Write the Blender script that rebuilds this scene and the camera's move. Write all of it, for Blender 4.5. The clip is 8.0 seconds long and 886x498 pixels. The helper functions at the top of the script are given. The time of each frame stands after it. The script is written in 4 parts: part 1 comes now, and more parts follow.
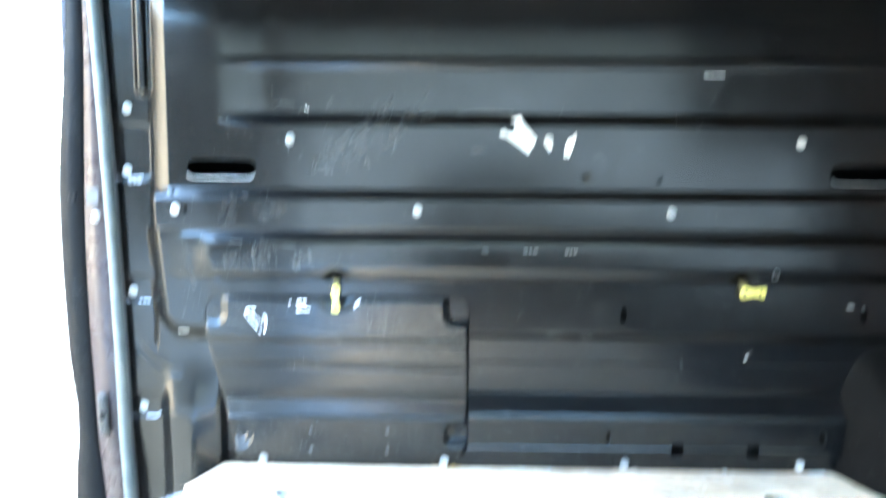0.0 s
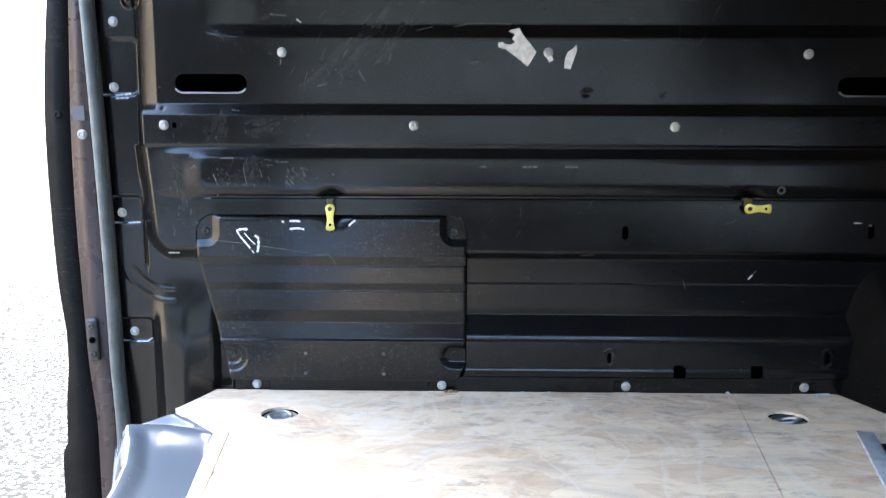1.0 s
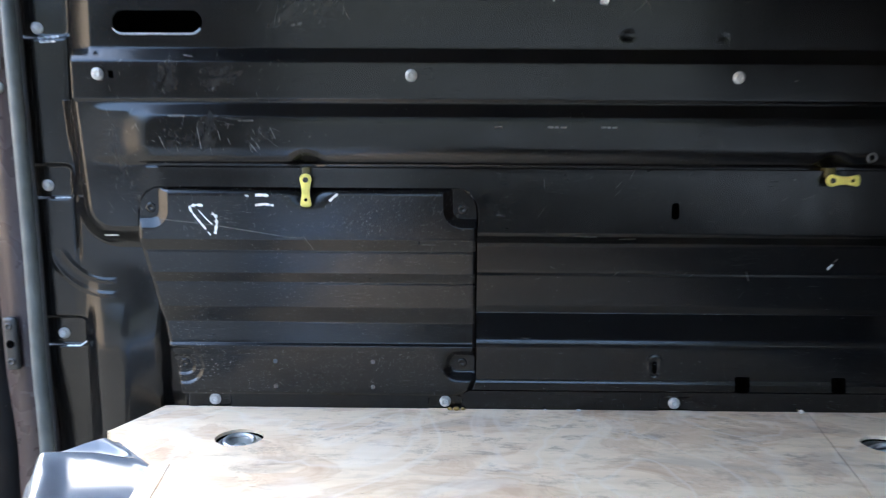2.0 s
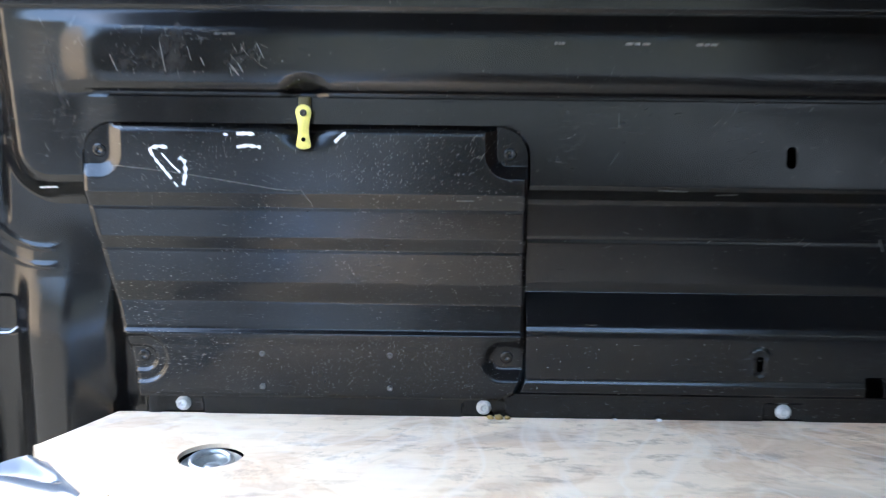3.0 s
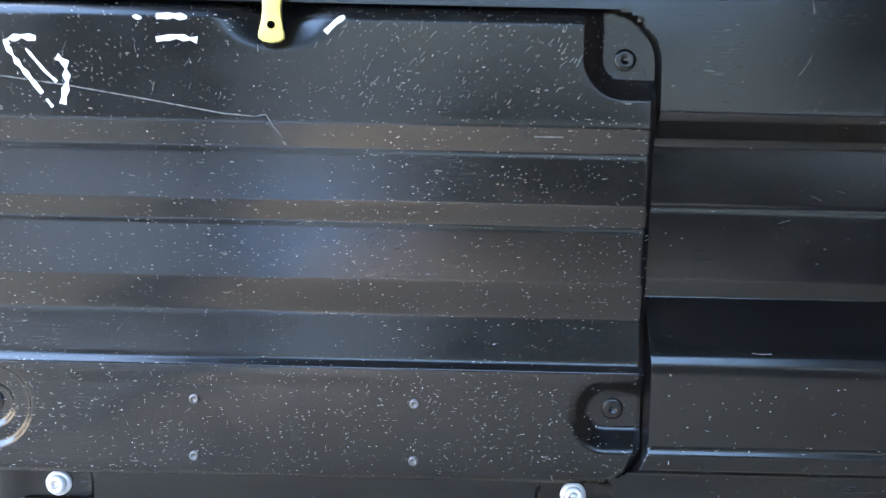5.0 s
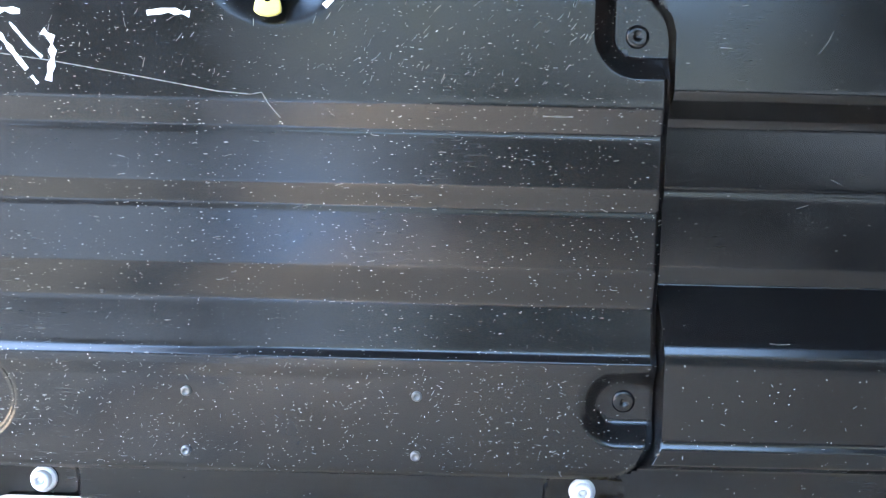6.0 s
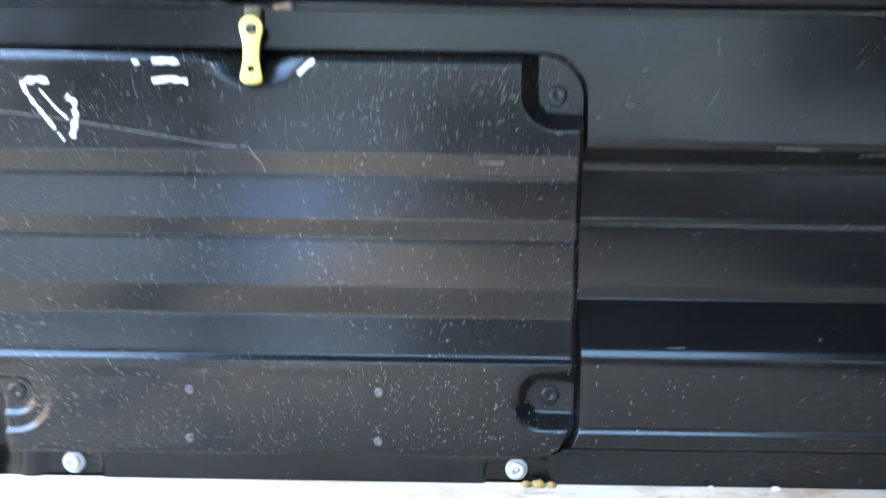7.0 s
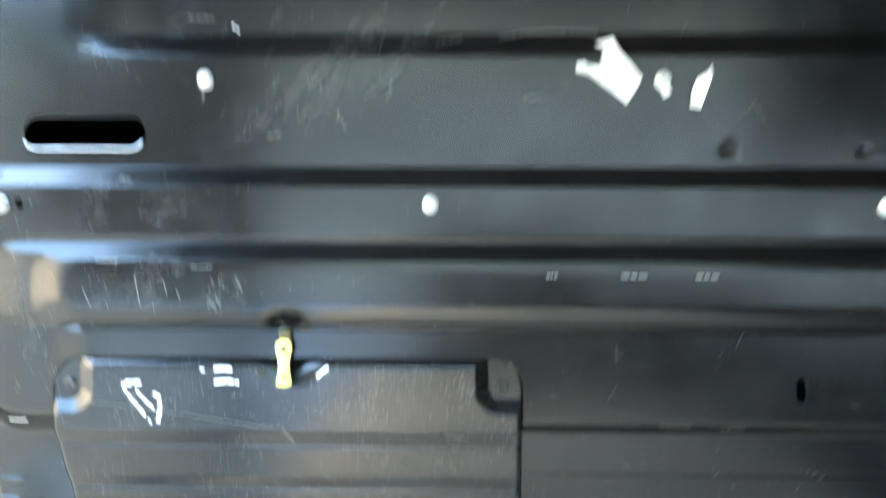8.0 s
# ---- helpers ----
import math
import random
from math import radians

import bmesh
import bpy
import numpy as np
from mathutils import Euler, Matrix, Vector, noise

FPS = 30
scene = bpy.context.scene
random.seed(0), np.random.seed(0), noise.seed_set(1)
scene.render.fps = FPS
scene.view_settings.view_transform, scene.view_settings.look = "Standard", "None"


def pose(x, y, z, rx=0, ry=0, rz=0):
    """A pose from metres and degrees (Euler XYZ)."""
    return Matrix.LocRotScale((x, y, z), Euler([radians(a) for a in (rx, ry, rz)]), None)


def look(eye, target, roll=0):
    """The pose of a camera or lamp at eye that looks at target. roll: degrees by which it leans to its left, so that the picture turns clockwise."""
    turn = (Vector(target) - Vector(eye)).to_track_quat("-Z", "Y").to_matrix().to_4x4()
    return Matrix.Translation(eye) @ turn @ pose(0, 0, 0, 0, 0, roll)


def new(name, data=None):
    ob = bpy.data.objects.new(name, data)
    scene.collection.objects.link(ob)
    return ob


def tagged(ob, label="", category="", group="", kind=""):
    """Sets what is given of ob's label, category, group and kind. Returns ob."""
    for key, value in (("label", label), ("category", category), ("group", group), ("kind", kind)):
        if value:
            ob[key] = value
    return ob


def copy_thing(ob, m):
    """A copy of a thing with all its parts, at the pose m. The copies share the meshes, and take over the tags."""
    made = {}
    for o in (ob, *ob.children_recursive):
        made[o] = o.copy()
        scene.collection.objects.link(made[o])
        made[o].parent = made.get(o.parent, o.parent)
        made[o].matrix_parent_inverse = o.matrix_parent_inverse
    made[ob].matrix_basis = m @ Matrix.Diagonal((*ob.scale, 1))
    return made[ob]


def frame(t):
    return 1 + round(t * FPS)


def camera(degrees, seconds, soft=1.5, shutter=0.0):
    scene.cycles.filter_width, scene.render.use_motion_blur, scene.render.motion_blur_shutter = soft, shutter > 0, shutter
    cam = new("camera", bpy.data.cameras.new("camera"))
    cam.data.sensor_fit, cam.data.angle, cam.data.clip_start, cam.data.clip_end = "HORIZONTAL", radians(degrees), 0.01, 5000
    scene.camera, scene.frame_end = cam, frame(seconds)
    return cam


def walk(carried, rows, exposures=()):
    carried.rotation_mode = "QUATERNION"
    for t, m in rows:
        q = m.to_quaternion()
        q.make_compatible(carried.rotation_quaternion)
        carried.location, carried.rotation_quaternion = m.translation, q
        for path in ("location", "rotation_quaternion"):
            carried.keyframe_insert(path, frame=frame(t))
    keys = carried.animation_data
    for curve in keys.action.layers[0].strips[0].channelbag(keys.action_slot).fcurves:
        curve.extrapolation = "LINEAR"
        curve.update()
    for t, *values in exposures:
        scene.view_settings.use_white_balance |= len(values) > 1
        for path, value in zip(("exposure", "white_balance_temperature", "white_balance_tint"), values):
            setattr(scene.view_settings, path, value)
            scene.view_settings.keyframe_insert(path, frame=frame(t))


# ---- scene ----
cam = camera(60.0, 8.0, soft=1.05, shutter=0.8)
PATH = [
    (0, (0.024, -1.516, 0.608), (-0.014, 0.473, 0.399), 0.4),
    (0.1, (0.019, -1.517, 0.554), (-0.031, 0.47, 0.333), 0.2),
    (0.2, (0.014, -1.514, 0.521), (-0.037, 0.473, 0.302), -0.1),
    (0.5, (0.033, -1.509, 0.509), (0.001, 0.477, 0.271), -0.0),
    (1, (0.024, -1.492, 0.477), (-0.006, 0.492, 0.224), 0.2),
    (1.5, (0.013, -1.349, 0.431), (-0.008, 0.637, 0.197), 0.3),
    (1.7, (0.011, -1.287, 0.423), (-0.01, 0.698, 0.182), 0.3),
    (2.8, (-0.024, -0.975, 0.32), (-0.059, 1.014, 0.111), 0.6),
    (3, (-0.044, -0.92, 0.31), (-0.063, 1.067, 0.088), 0.7),
    (3.5, (-0.048, -0.803, 0.268), (-0.085, 1.188, 0.076), 0.6),
    (4, (-0.064, -0.69, 0.239), (-0.094, 1.306, 0.118), 0.6),
    (4.5, (-0.085, -0.596, 0.227), (-0.102, 1.401, 0.114), 1.0),
    (6, (-0.101, -0.52, 0.205), (-0.098, 1.477, 0.096), 1.4),
    (6.5, (-0.07, -0.538, 0.209), (-0.068, 1.458, 0.084), 1.4),
    (7, (-0.064, -0.628, 0.245), (-0.066, 1.366, 0.088), 0.9),
    (7.5, (-0.044, -0.725, 0.352), (-0.079, 1.269, 0.212), 0.2),
    (8, (-0.022, -0.857, 0.516), (-0.067, 1.14, 0.422), 0.2),
]
EXPOSURES = [(0.0, 6.6, 5500, -9), (0.2, 5.95, 5650, -3), (0.5, 5.4, 5880, 0), (1.0, 4.7, 5900, 3), (1.7, 4.4, 5900, 3), (2.8, 4.8, 5900, 3), (3.5, 5.05, 5900, 3), (4.5, 5.35, 5700, 3), (6.0, 6.0, 5750, 3), (7.0, 5.8, 5650, 0), (7.5, 5.8, 5600, -4), (8.0, 6.3, 5850, -8)]
walk(cam, [(t, look(eye, target, roll)) for t, eye, target, roll in PATH], EXPOSURES)

# ---- world and sun ----
world = bpy.data.worlds.new("daylight")
scene.world = world
world.use_nodes = True
wn = world.node_tree.nodes
sky = wn.new("ShaderNodeTexSky")
sky.sky_type = "NISHITA"
sky.sun_disc = False
sky.dust_density = 5.0
SUN_UP, SUN_ROUND = radians(50), radians(337)
sky.sun_elevation, sky.sun_rotation = SUN_UP, SUN_ROUND
world.node_tree.links.new(sky.outputs[0], wn["Background"].inputs[0])
wn["Background"].inputs[1].default_value = 0.15
sun_data = bpy.data.lights.new("sun", "SUN")
sun_data.energy, sun_data.angle, sun_data.color = 2.0, radians(6), (1.0, 0.95, 0.88)
sun = new("sun", sun_data)
to_sun = Vector((math.cos(SUN_UP) * math.sin(SUN_ROUND), math.cos(SUN_UP) * math.cos(SUN_ROUND), math.sin(SUN_UP)))
sun.matrix_world = look(to_sun * 20, (0, 0, 0))


# ---- materials ----
def material(name, colour, rough=0.5, metal=0.0):
    m = bpy.data.materials.new(name)
    m.use_nodes = True
    b = m.node_tree.nodes["Principled BSDF"]
    b.inputs["Base Color"].default_value = (*colour, 1)
    b.inputs["Roughness"].default_value = rough
    b.inputs["Metallic"].default_value = metal
    return m


def node(m, kind, **values):
    n = m.node_tree.nodes.new(kind)
    for k, v in values.items():
        n.inputs[k].default_value = v
    return n


def wire(m, a, b):
    m.node_tree.links.new(a, b)


def bsdf(m):
    return m.node_tree.nodes["Principled BSDF"]


def place(m, scale=(1, 1, 1)):
    """Object coordinates in metres, stretched."""
    c = node(m, "ShaderNodeTexCoord")
    p = node(m, "ShaderNodeMapping", Scale=scale)
    wire(m, c.outputs["Object"], p.inputs[0])
    return p.outputs[0]


def ramp(m, source, stops):
    r = node(m, "ShaderNodeValToRGB")
    e = r.color_ramp.elements
    while len(e) < len(stops):
        e.new(0.5)
    for k, (at, c) in zip(e, stops):
        k.position, k.color = at, (c if len(c) == 4 else (*c, 1)) if not isinstance(c, (int, float)) else (c, c, c, 1)
    wire(m, source, r.inputs[0])
    return r.outputs[0]


def mix(m, fac, a, b):
    x = m.node_tree.nodes.new("ShaderNodeMix")
    x.data_type = "RGBA"
    for value, socket in ((fac, x.inputs[0]), (a, x.inputs[6]), (b, x.inputs[7])):
        if isinstance(value, (int, float)):
            socket.default_value = value
        elif isinstance(value, tuple):
            socket.default_value = (*value, 1)
        else:
            wire(m, value, socket)
    return x.outputs[2]


def maths(m, op, a, b=0.0):
    x = m.node_tree.nodes.new("ShaderNodeMath")
    x.operation = op
    for value, socket in ((a, x.inputs[0]), (b, x.inputs[1])):
        if isinstance(value, (int, float)):
            socket.default_value = value
        else:
            wire(m, value, socket)
    return x.outputs[0]


def bumped(m, height, strength, distance):
    b = node(m, "ShaderNodeBump", Strength=strength, Distance=distance)
    wire(m, height, b.inputs["Height"])
    wire(m, b.outputs[0], bsdf(m).inputs["Normal"])


def specks(m, coords, scale, size, share):
    """Small flecks: one in each cell of a Voronoi pattern, in a share of the cells."""
    v = node(m, "ShaderNodeTexVoronoi", Scale=scale, Randomness=1.0)
    wire(m, coords, v.inputs["Vector"])
    small = maths(m, "LESS_THAN", v.outputs["Distance"], size)
    sep = m.node_tree.nodes.new("ShaderNodeSeparateColor")
    wire(m, v.outputs["Color"], sep.inputs[0])
    some = maths(m, "LESS_THAN", sep.outputs[0], share)
    return maths(m, "MULTIPLY", small, some)


def wiped(m, base, coords, spots):
    """Dusty smears wiped over paint: soft, streaky ellipses of (x, z, half length, half width, turn in degrees, strength)."""
    for x, z, long, wide, turn, strength in spots:
        local = node(m, "ShaderNodeMapping", Location=(x, 0, z), Rotation=(0, radians(-turn), 0), Scale=(long, 40, wide))
        local.vector_type = "TEXTURE"
        wire(m, coords, local.inputs[0])
        reach = m.node_tree.nodes.new("ShaderNodeVectorMath")
        reach.operation = "LENGTH"
        wire(m, local.outputs[0], reach.inputs[0])
        streaks = node(m, "ShaderNodeTexNoise", Scale=2.6, Detail=6.0, Roughness=0.65)
        wire(m, local.outputs[0], streaks.inputs["Vector"])
        fade = ramp(m, reach.outputs["Value"], [(0.25, 1.0), (1.0, 0.0)])
        amount = maths(m, "MULTIPLY", fade, ramp(m, streaks.outputs[0], [(0.38, 0.0), (0.66, strength)]))
        base = mix(m, amount, base, (0.16, 0.158, 0.155))
    return base


def painted_steel(name, colour, rough, flecks, dust, scuff=0.35, gloss=0.4, smears=()):
    """Glossy dark paint on pressed steel, with a film of dust, flecks and fine scratches."""
    m = material(name, colour, rough)
    bsdf(m).inputs["Specular IOR Level"].default_value = gloss
    flat = place(m)
    film = node(m, "ShaderNodeTexNoise", Scale=9.0, Detail=6.0, Roughness=0.65)
    wire(m, flat, film.inputs["Vector"])
    film_amount = ramp(m, film.outputs[0], [(0.35, 0.0), (0.75, dust)])
    base = wiped(m, mix(m, film_amount, colour, (0.16, 0.155, 0.145)), flat, smears)
    hair = node(m, "ShaderNodeTexNoise", Scale=70.0, Detail=3.0, Roughness=0.7)
    turned = node(m, "ShaderNodeMapping", Rotation=(0, radians(55), 0), Scale=(1, 1, 9))
    wire(m, flat, turned.inputs[0])
    wire(m, turned.outputs[0], hair.inputs["Vector"])
    where = node(m, "ShaderNodeTexNoise", Scale=7.0, Detail=2.0)
    wire(m, flat, where.inputs["Vector"])
    scuffs = maths(m, "MULTIPLY", ramp(m, hair.outputs[0], [(0.60, 0.0), (0.68, 1.0)]), ramp(m, where.outputs[0], [(0.54, 0.0), (0.66, scuff)]))
    base = mix(m, scuffs, base, (0.13, 0.13, 0.125))
    # pale flecks: short dashes and dots, thicker in some patches
    clump = node(m, "ShaderNodeTexNoise", Scale=13.0, Detail=3.0)
    wire(m, flat, clump.inputs["Vector"])
    slant = node(m, "ShaderNodeMapping", Rotation=(0, radians(6), 0), Scale=(1, 0, 4.2))
    wire(m, flat, slant.inputs[0])
    marks = maths(m, "MULTIPLY", specks(m, slant.outputs[0], 100.0, 0.10, flecks * 0.9), ramp(m, clump.outputs[0], [(0.38, 0.15), (0.62, 1.0)]))
    fine = maths(m, "MULTIPLY", specks(m, place(m, (1, 0, 2.2)), 240.0, 0.125, flecks), ramp(m, clump.outputs[0], [(0.40, 0.15), (0.60, 0.8)]))
    steep = node(m, "ShaderNodeMapping", Rotation=(0, radians(-52), 0), Scale=(1, 0, 3.5))
    wire(m, flat, steep.inputs[0])
    dashes = maths(m, "MULTIPLY", specks(m, steep.outputs[0], 75.0, 0.12, flecks * 0.3), ramp(m, where.outputs[0], [(0.48, 0.0), (0.60, 0.7)]))
    dirt = maths(m, "MAXIMUM", maths(m, "MAXIMUM", marks, fine), dashes)
    base = mix(m, dirt, base, (0.23, 0.23, 0.22))
    wire(m, base, bsdf(m).inputs["Base Color"])
    patch = node(m, "ShaderNodeTexNoise", Scale=28.0, Detail=4.0)
    wire(m, flat, patch.inputs["Vector"])
    r = ramp(m, patch.outputs[0], [(0.3, rough * 0.85), (0.75, rough * 1.25)])
    wire(m, maths(m, "MAXIMUM", r, maths(m, "MULTIPLY", dirt, 0.8)), bsdf(m).inputs["Roughness"])
    wave = node(m, "ShaderNodeTexNoise", Scale=14.0, Detail=2.0)
    wire(m, place(m, (0.5, 1, 1)), wave.inputs["Vector"])
    bumped(m, wave.outputs[0], 0.02, 0.004)
    return m


SMEARS = ((-0.16, 0.675, 0.15, 0.035, 52, 0.11), (-0.09, 0.69, 0.13, 0.022, 50, 0.11), (-0.24, 0.63, 0.10, 0.030, 40, 0.10), (-0.33, 0.74, 0.10, 0.025, 20, 0.08), (-0.43, 0.522, 0.05, 0.030, 75, 0.13),
          (-0.35, 0.520, 0.06, 0.028, 10, 0.11), (-0.37, 0.435, 0.05, 0.030, 70, 0.16), (-0.42, 0.425, 0.035, 0.030, 0, 0.10), (-0.29, 0.430, 0.04, 0.020, 20, 0.11), (-0.51, 0.40, 0.08, 0.018, 95, 0.10), (0.06, 0.645, 0.03, 0.010, 0, 0.13))
BLACK = painted_steel("black_paint", (0.003, 0.003, 0.0031), 0.21, 0.09, 0.025, 0.14, smears=SMEARS)
DUSTY = painted_steel("dusty_black_paint", (0.003, 0.003, 0.0031), 0.22, 0.66, 0.035, 0.16)
LINING = painted_steel("black_lining_paint", (0.004, 0.004, 0.0042), 0.4, 0.03, 0.02)
BROWN = painted_steel("brown_body_paint", (0.038, 0.026, 0.026), 0.28, 0.05, 0.04, gloss=0.4)
PLASTIC = painted_steel("black_plastic", (0.003, 0.003, 0.0038), 0.55, 0.04, 0.03, gloss=0.15)
TREAD = painted_steel("sill_plastic", (0.075, 0.088, 0.108), 0.16, 0.02, 0.01, 0.1)
ZINC = material("zinc_plated_steel", (0.62, 0.63, 0.62), 0.38, 0.85)
WHITE_ZINC = material("pale_screw_plating", (0.54, 0.54, 0.53), 0.42, 0.25)
YELLOW = material("yellow_plastic", (0.87, 0.785, 0.19), 0.38)
OLIVE = material("dull_olive_plastic", (0.06, 0.05, 0.01), 0.5)
PAPER = material("torn_white_paper", (0.72, 0.72, 0.70), 0.85)
PALE_MARK = material("pale_mark_white", (0.74, 0.74, 0.76), 0.5)
SCRATCH = material("scratch", (0.095, 0.095, 0.09), 0.6)
DULL = material("dull_rivet_steel", (0.13, 0.13, 0.128), 0.4, 0.7)
DARK_STEEL = material("dark_steel", (0.05, 0.05, 0.05), 0.45, 0.6)
# matt near-black: the shade inside openings, put into a colour
DARK = material("cavity_shade", (0.002, 0.002, 0.002), 0.9)
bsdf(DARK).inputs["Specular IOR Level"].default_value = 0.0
ALLOY = material("edge_strip_alloy", (0.55, 0.57, 0.6), 0.5, 0.3)

SEAL = material("grey_rubber_seal", (0.2, 0.24, 0.235), 0.5)
n_ = node(SEAL, "ShaderNodeTexNoise", Scale=30.0, Detail=4.0)
wire(SEAL, place(SEAL), n_.inputs["Vector"])
wire(SEAL, ramp(SEAL, n_.outputs[0], [(0.3, (0.07, 0.08, 0.078)), (0.7, (0.12, 0.132, 0.128))]), bsdf(SEAL).inputs["Base Color"])

for m_, s_ in ((ZINC, 90.0), (WHITE_ZINC, 90.0), (YELLOW, 60.0), (PAPER, 80.0), (ALLOY, 60.0)):
    n_ = node(m_, "ShaderNodeTexNoise", Scale=s_, Detail=4.0)
    wire(m_, place(m_), n_.inputs["Vector"])
    c_ = tuple(bsdf(m_).inputs["Base Color"].default_value)[:3]
    wire(m_, ramp(m_, n_.outputs[0], [(0.35, tuple(v * 0.72 for v in c_)), (0.65, c_)]), bsdf(m_).inputs["Base Color"])


def plywood():
    m = material("worn_plywood", (0.6, 0.5, 0.4), 0.62)
    grain = node(m, "ShaderNodeTexNoise", Scale=9.0, Detail=8.0, Roughness=0.6)
    wire(m, place(m, (1.0, 7.0, 9.0)), grain.inputs["Vector"])
    base = ramp(m, grain.outputs[0], [(0.3, (0.67, 0.525, 0.36)), (0.7, (0.77, 0.62, 0.445))])
    # broad brown water stains with darker rims
    big = node(m, "ShaderNodeTexNoise", Scale=6.0, Detail=4.0, Roughness=0.55, Distortion=1.2)
    wire(m, place(m, (1.0, 1.7, 1.0)), big.inputs["Vector"])
    base = mix(m, ramp(m, big.outputs[0], [(0.50, 0.0), (0.56, 0.40), (0.585, 0.26), (0.66, 0.50), (0.70, 0.68)]), base, (0.44, 0.265, 0.150))
    # grey scuffed dirt in broken patches
    grey = node(m, "ShaderNodeTexNoise", Scale=13.0, Detail=9.0, Roughness=0.78, Distortion=0.3)
    wire(m, place(m, (1.0, 2.4, 1.0)), grey.inputs["Vector"])
    area = node(m, "ShaderNodeTexNoise", Scale=2.6, Detail=2.0)
    wire(m, place(m, (1.0, 1.6, 1.0)), area.inputs["Vector"])
    smear = maths(m, "MULTIPLY", ramp(m, grey.outputs[0], [(0.53, 0.0), (0.62, 0.7)]), ramp(m, area.outputs[0], [(0.42, 0.2), (0.58, 1.0)]))
    base = mix(m, smear, base, (0.24, 0.19, 0.145))
    # thin wandering rims of dried stains
    rim = node(m, "ShaderNodeTexNoise", Scale=4.5, Detail=6.0, Roughness=0.6, Distortion=0.6)
    wire(m, place(m, (1.0, 1.5, 1.0)), rim.inputs["Vector"])
    base = mix(m, ramp(m, rim.outputs[0], [(0.490, 0.0), (0.500, 0.16), (0.510, 0.0)]), base, (0.22, 0.15, 0.10))
    # short dark scrapes along the grain
    nick = node(m, "ShaderNodeTexNoise", Scale=26.0, Detail=4.0, Roughness=0.7)
    wire(m, place(m, (0.55, 3.2, 1.0)), nick.inputs["Vector"])
    base = mix(m, ramp(m, nick.outputs[0], [(0.685, 0.0), (0.72, 0.6)]), base, (0.12, 0.10, 0.09))
    # soft grey smudges
    smudge = node(m, "ShaderNodeTexNoise", Scale=6.0, Detail=6.0, Roughness=0.5, Distortion=0.8)
    wire(m, place(m, (0.8, 1.9, 1.0)), smudge.inputs["Vector"])
    base = mix(m, ramp(m, smudge.outputs[0], [(0.53, 0.0), (0.66, 0.42)]), base, (0.31, 0.255, 0.205))
    # pale worn tracks
    pale = node(m, "ShaderNodeTexNoise", Scale=3.4, Detail=3.0, Distortion=2.0)
    wire(m, place(m, (1.3, 0.8, 1.0)), pale.inputs["Vector"])
    base = mix(m, ramp(m, pale.outputs[0], [(0.46, 0.0), (0.50, 0.34), (0.55, 0.0)]), base, (0.76, 0.69, 0.60))
    wire(m, base, bsdf(m).inputs["Base Color"])
    bumped(m, grain.outputs[0], 0.1, 0.002)
    return m


PLY = plywood()


def concrete():
    m = material("pale_concrete", (0.5, 0.48, 0.45), 0.9)
    a = node(m, "ShaderNodeTexNoise", Scale=2.0, Detail=8.0, Roughness=0.7)
    wire(m, place(m), a.inputs["Vector"])
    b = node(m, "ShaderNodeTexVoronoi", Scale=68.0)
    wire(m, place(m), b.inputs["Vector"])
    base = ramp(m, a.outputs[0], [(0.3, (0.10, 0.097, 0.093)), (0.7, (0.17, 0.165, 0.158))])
    # gaps between the stones: their shade painted in as near-black
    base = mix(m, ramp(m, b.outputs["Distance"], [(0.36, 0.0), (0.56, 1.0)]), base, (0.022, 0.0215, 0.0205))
    bsdf(m).inputs["Specular IOR Level"].default_value = 0.0
    wire(m, base, bsdf(m).inputs["Base Color"])
    bumped(m, b.outputs["Distance"], 0.4, 0.01)
    return m


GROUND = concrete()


# ---- mesh helpers ----
def link_mesh(name, bm, mat, parent=None, smooth=True):
    me = bpy.data.meshes.new(name)
    bm.to_mesh(me)
    bm.free()
    me.materials.append(mat)
    if smooth:
        me.polygons.foreach_set("use_smooth", [True] * len(me.polygons))
    ob = new(name, me)
    if parent is not None:
        ob.parent = parent
    return ob


def part(name, bm, mat, parent, label="", smooth=True):
    ob = link_mesh(name, bm, mat, parent, smooth)
    return tagged(ob, label) if label else ob


def box(bm, x0, x1, y0, y1, z0, z1, bevel=0.0, segments=2):
    made = bmesh.ops.create_cube(bm, size=1.0)["verts"]
    bmesh.ops.transform(bm, matrix=Matrix.LocRotScale(((x0 + x1) / 2, (y0 + y1) / 2, (z0 + z1) / 2), None, (x1 - x0, y1 - y0, z1 - z0)), verts=made)
    if bevel:
        edges = list({e for v in made for e in v.link_edges})
        bmesh.ops.bevel(bm, geom=edges, offset=bevel, segments=segments, profile=0.6, affect="EDGES")
    return bm


def lathe(bm, rings, steps=24):
    """Turns a profile of (radius, height) about z."""
    rows = []
    for r, h in rings:
        if r <= 1e-6:
            rows.append([bm.verts.new((0, 0, h))])
        else:
            rows.append([bm.verts.new((r * math.cos(2 * math.pi * k / steps), r * math.sin(2 * math.pi * k / steps), h)) for k in range(steps)])
    for a, b in zip(rows, rows[1:]):
        for k in range(steps):
            j = (k + 1) % steps
            if len(a) == 1 and len(b) > 1:
                bm.faces.new((a[0], b[k], b[j]))
            elif len(b) == 1 and len(a) > 1:
                bm.faces.new((a[k], a[j], b[0]))
            elif len(a) > 1:
                bm.faces.new((a[k], a[j], b[j], b[k]))
    bmesh.ops.recalc_face_normals(bm, faces=bm.faces[:])
    return bm


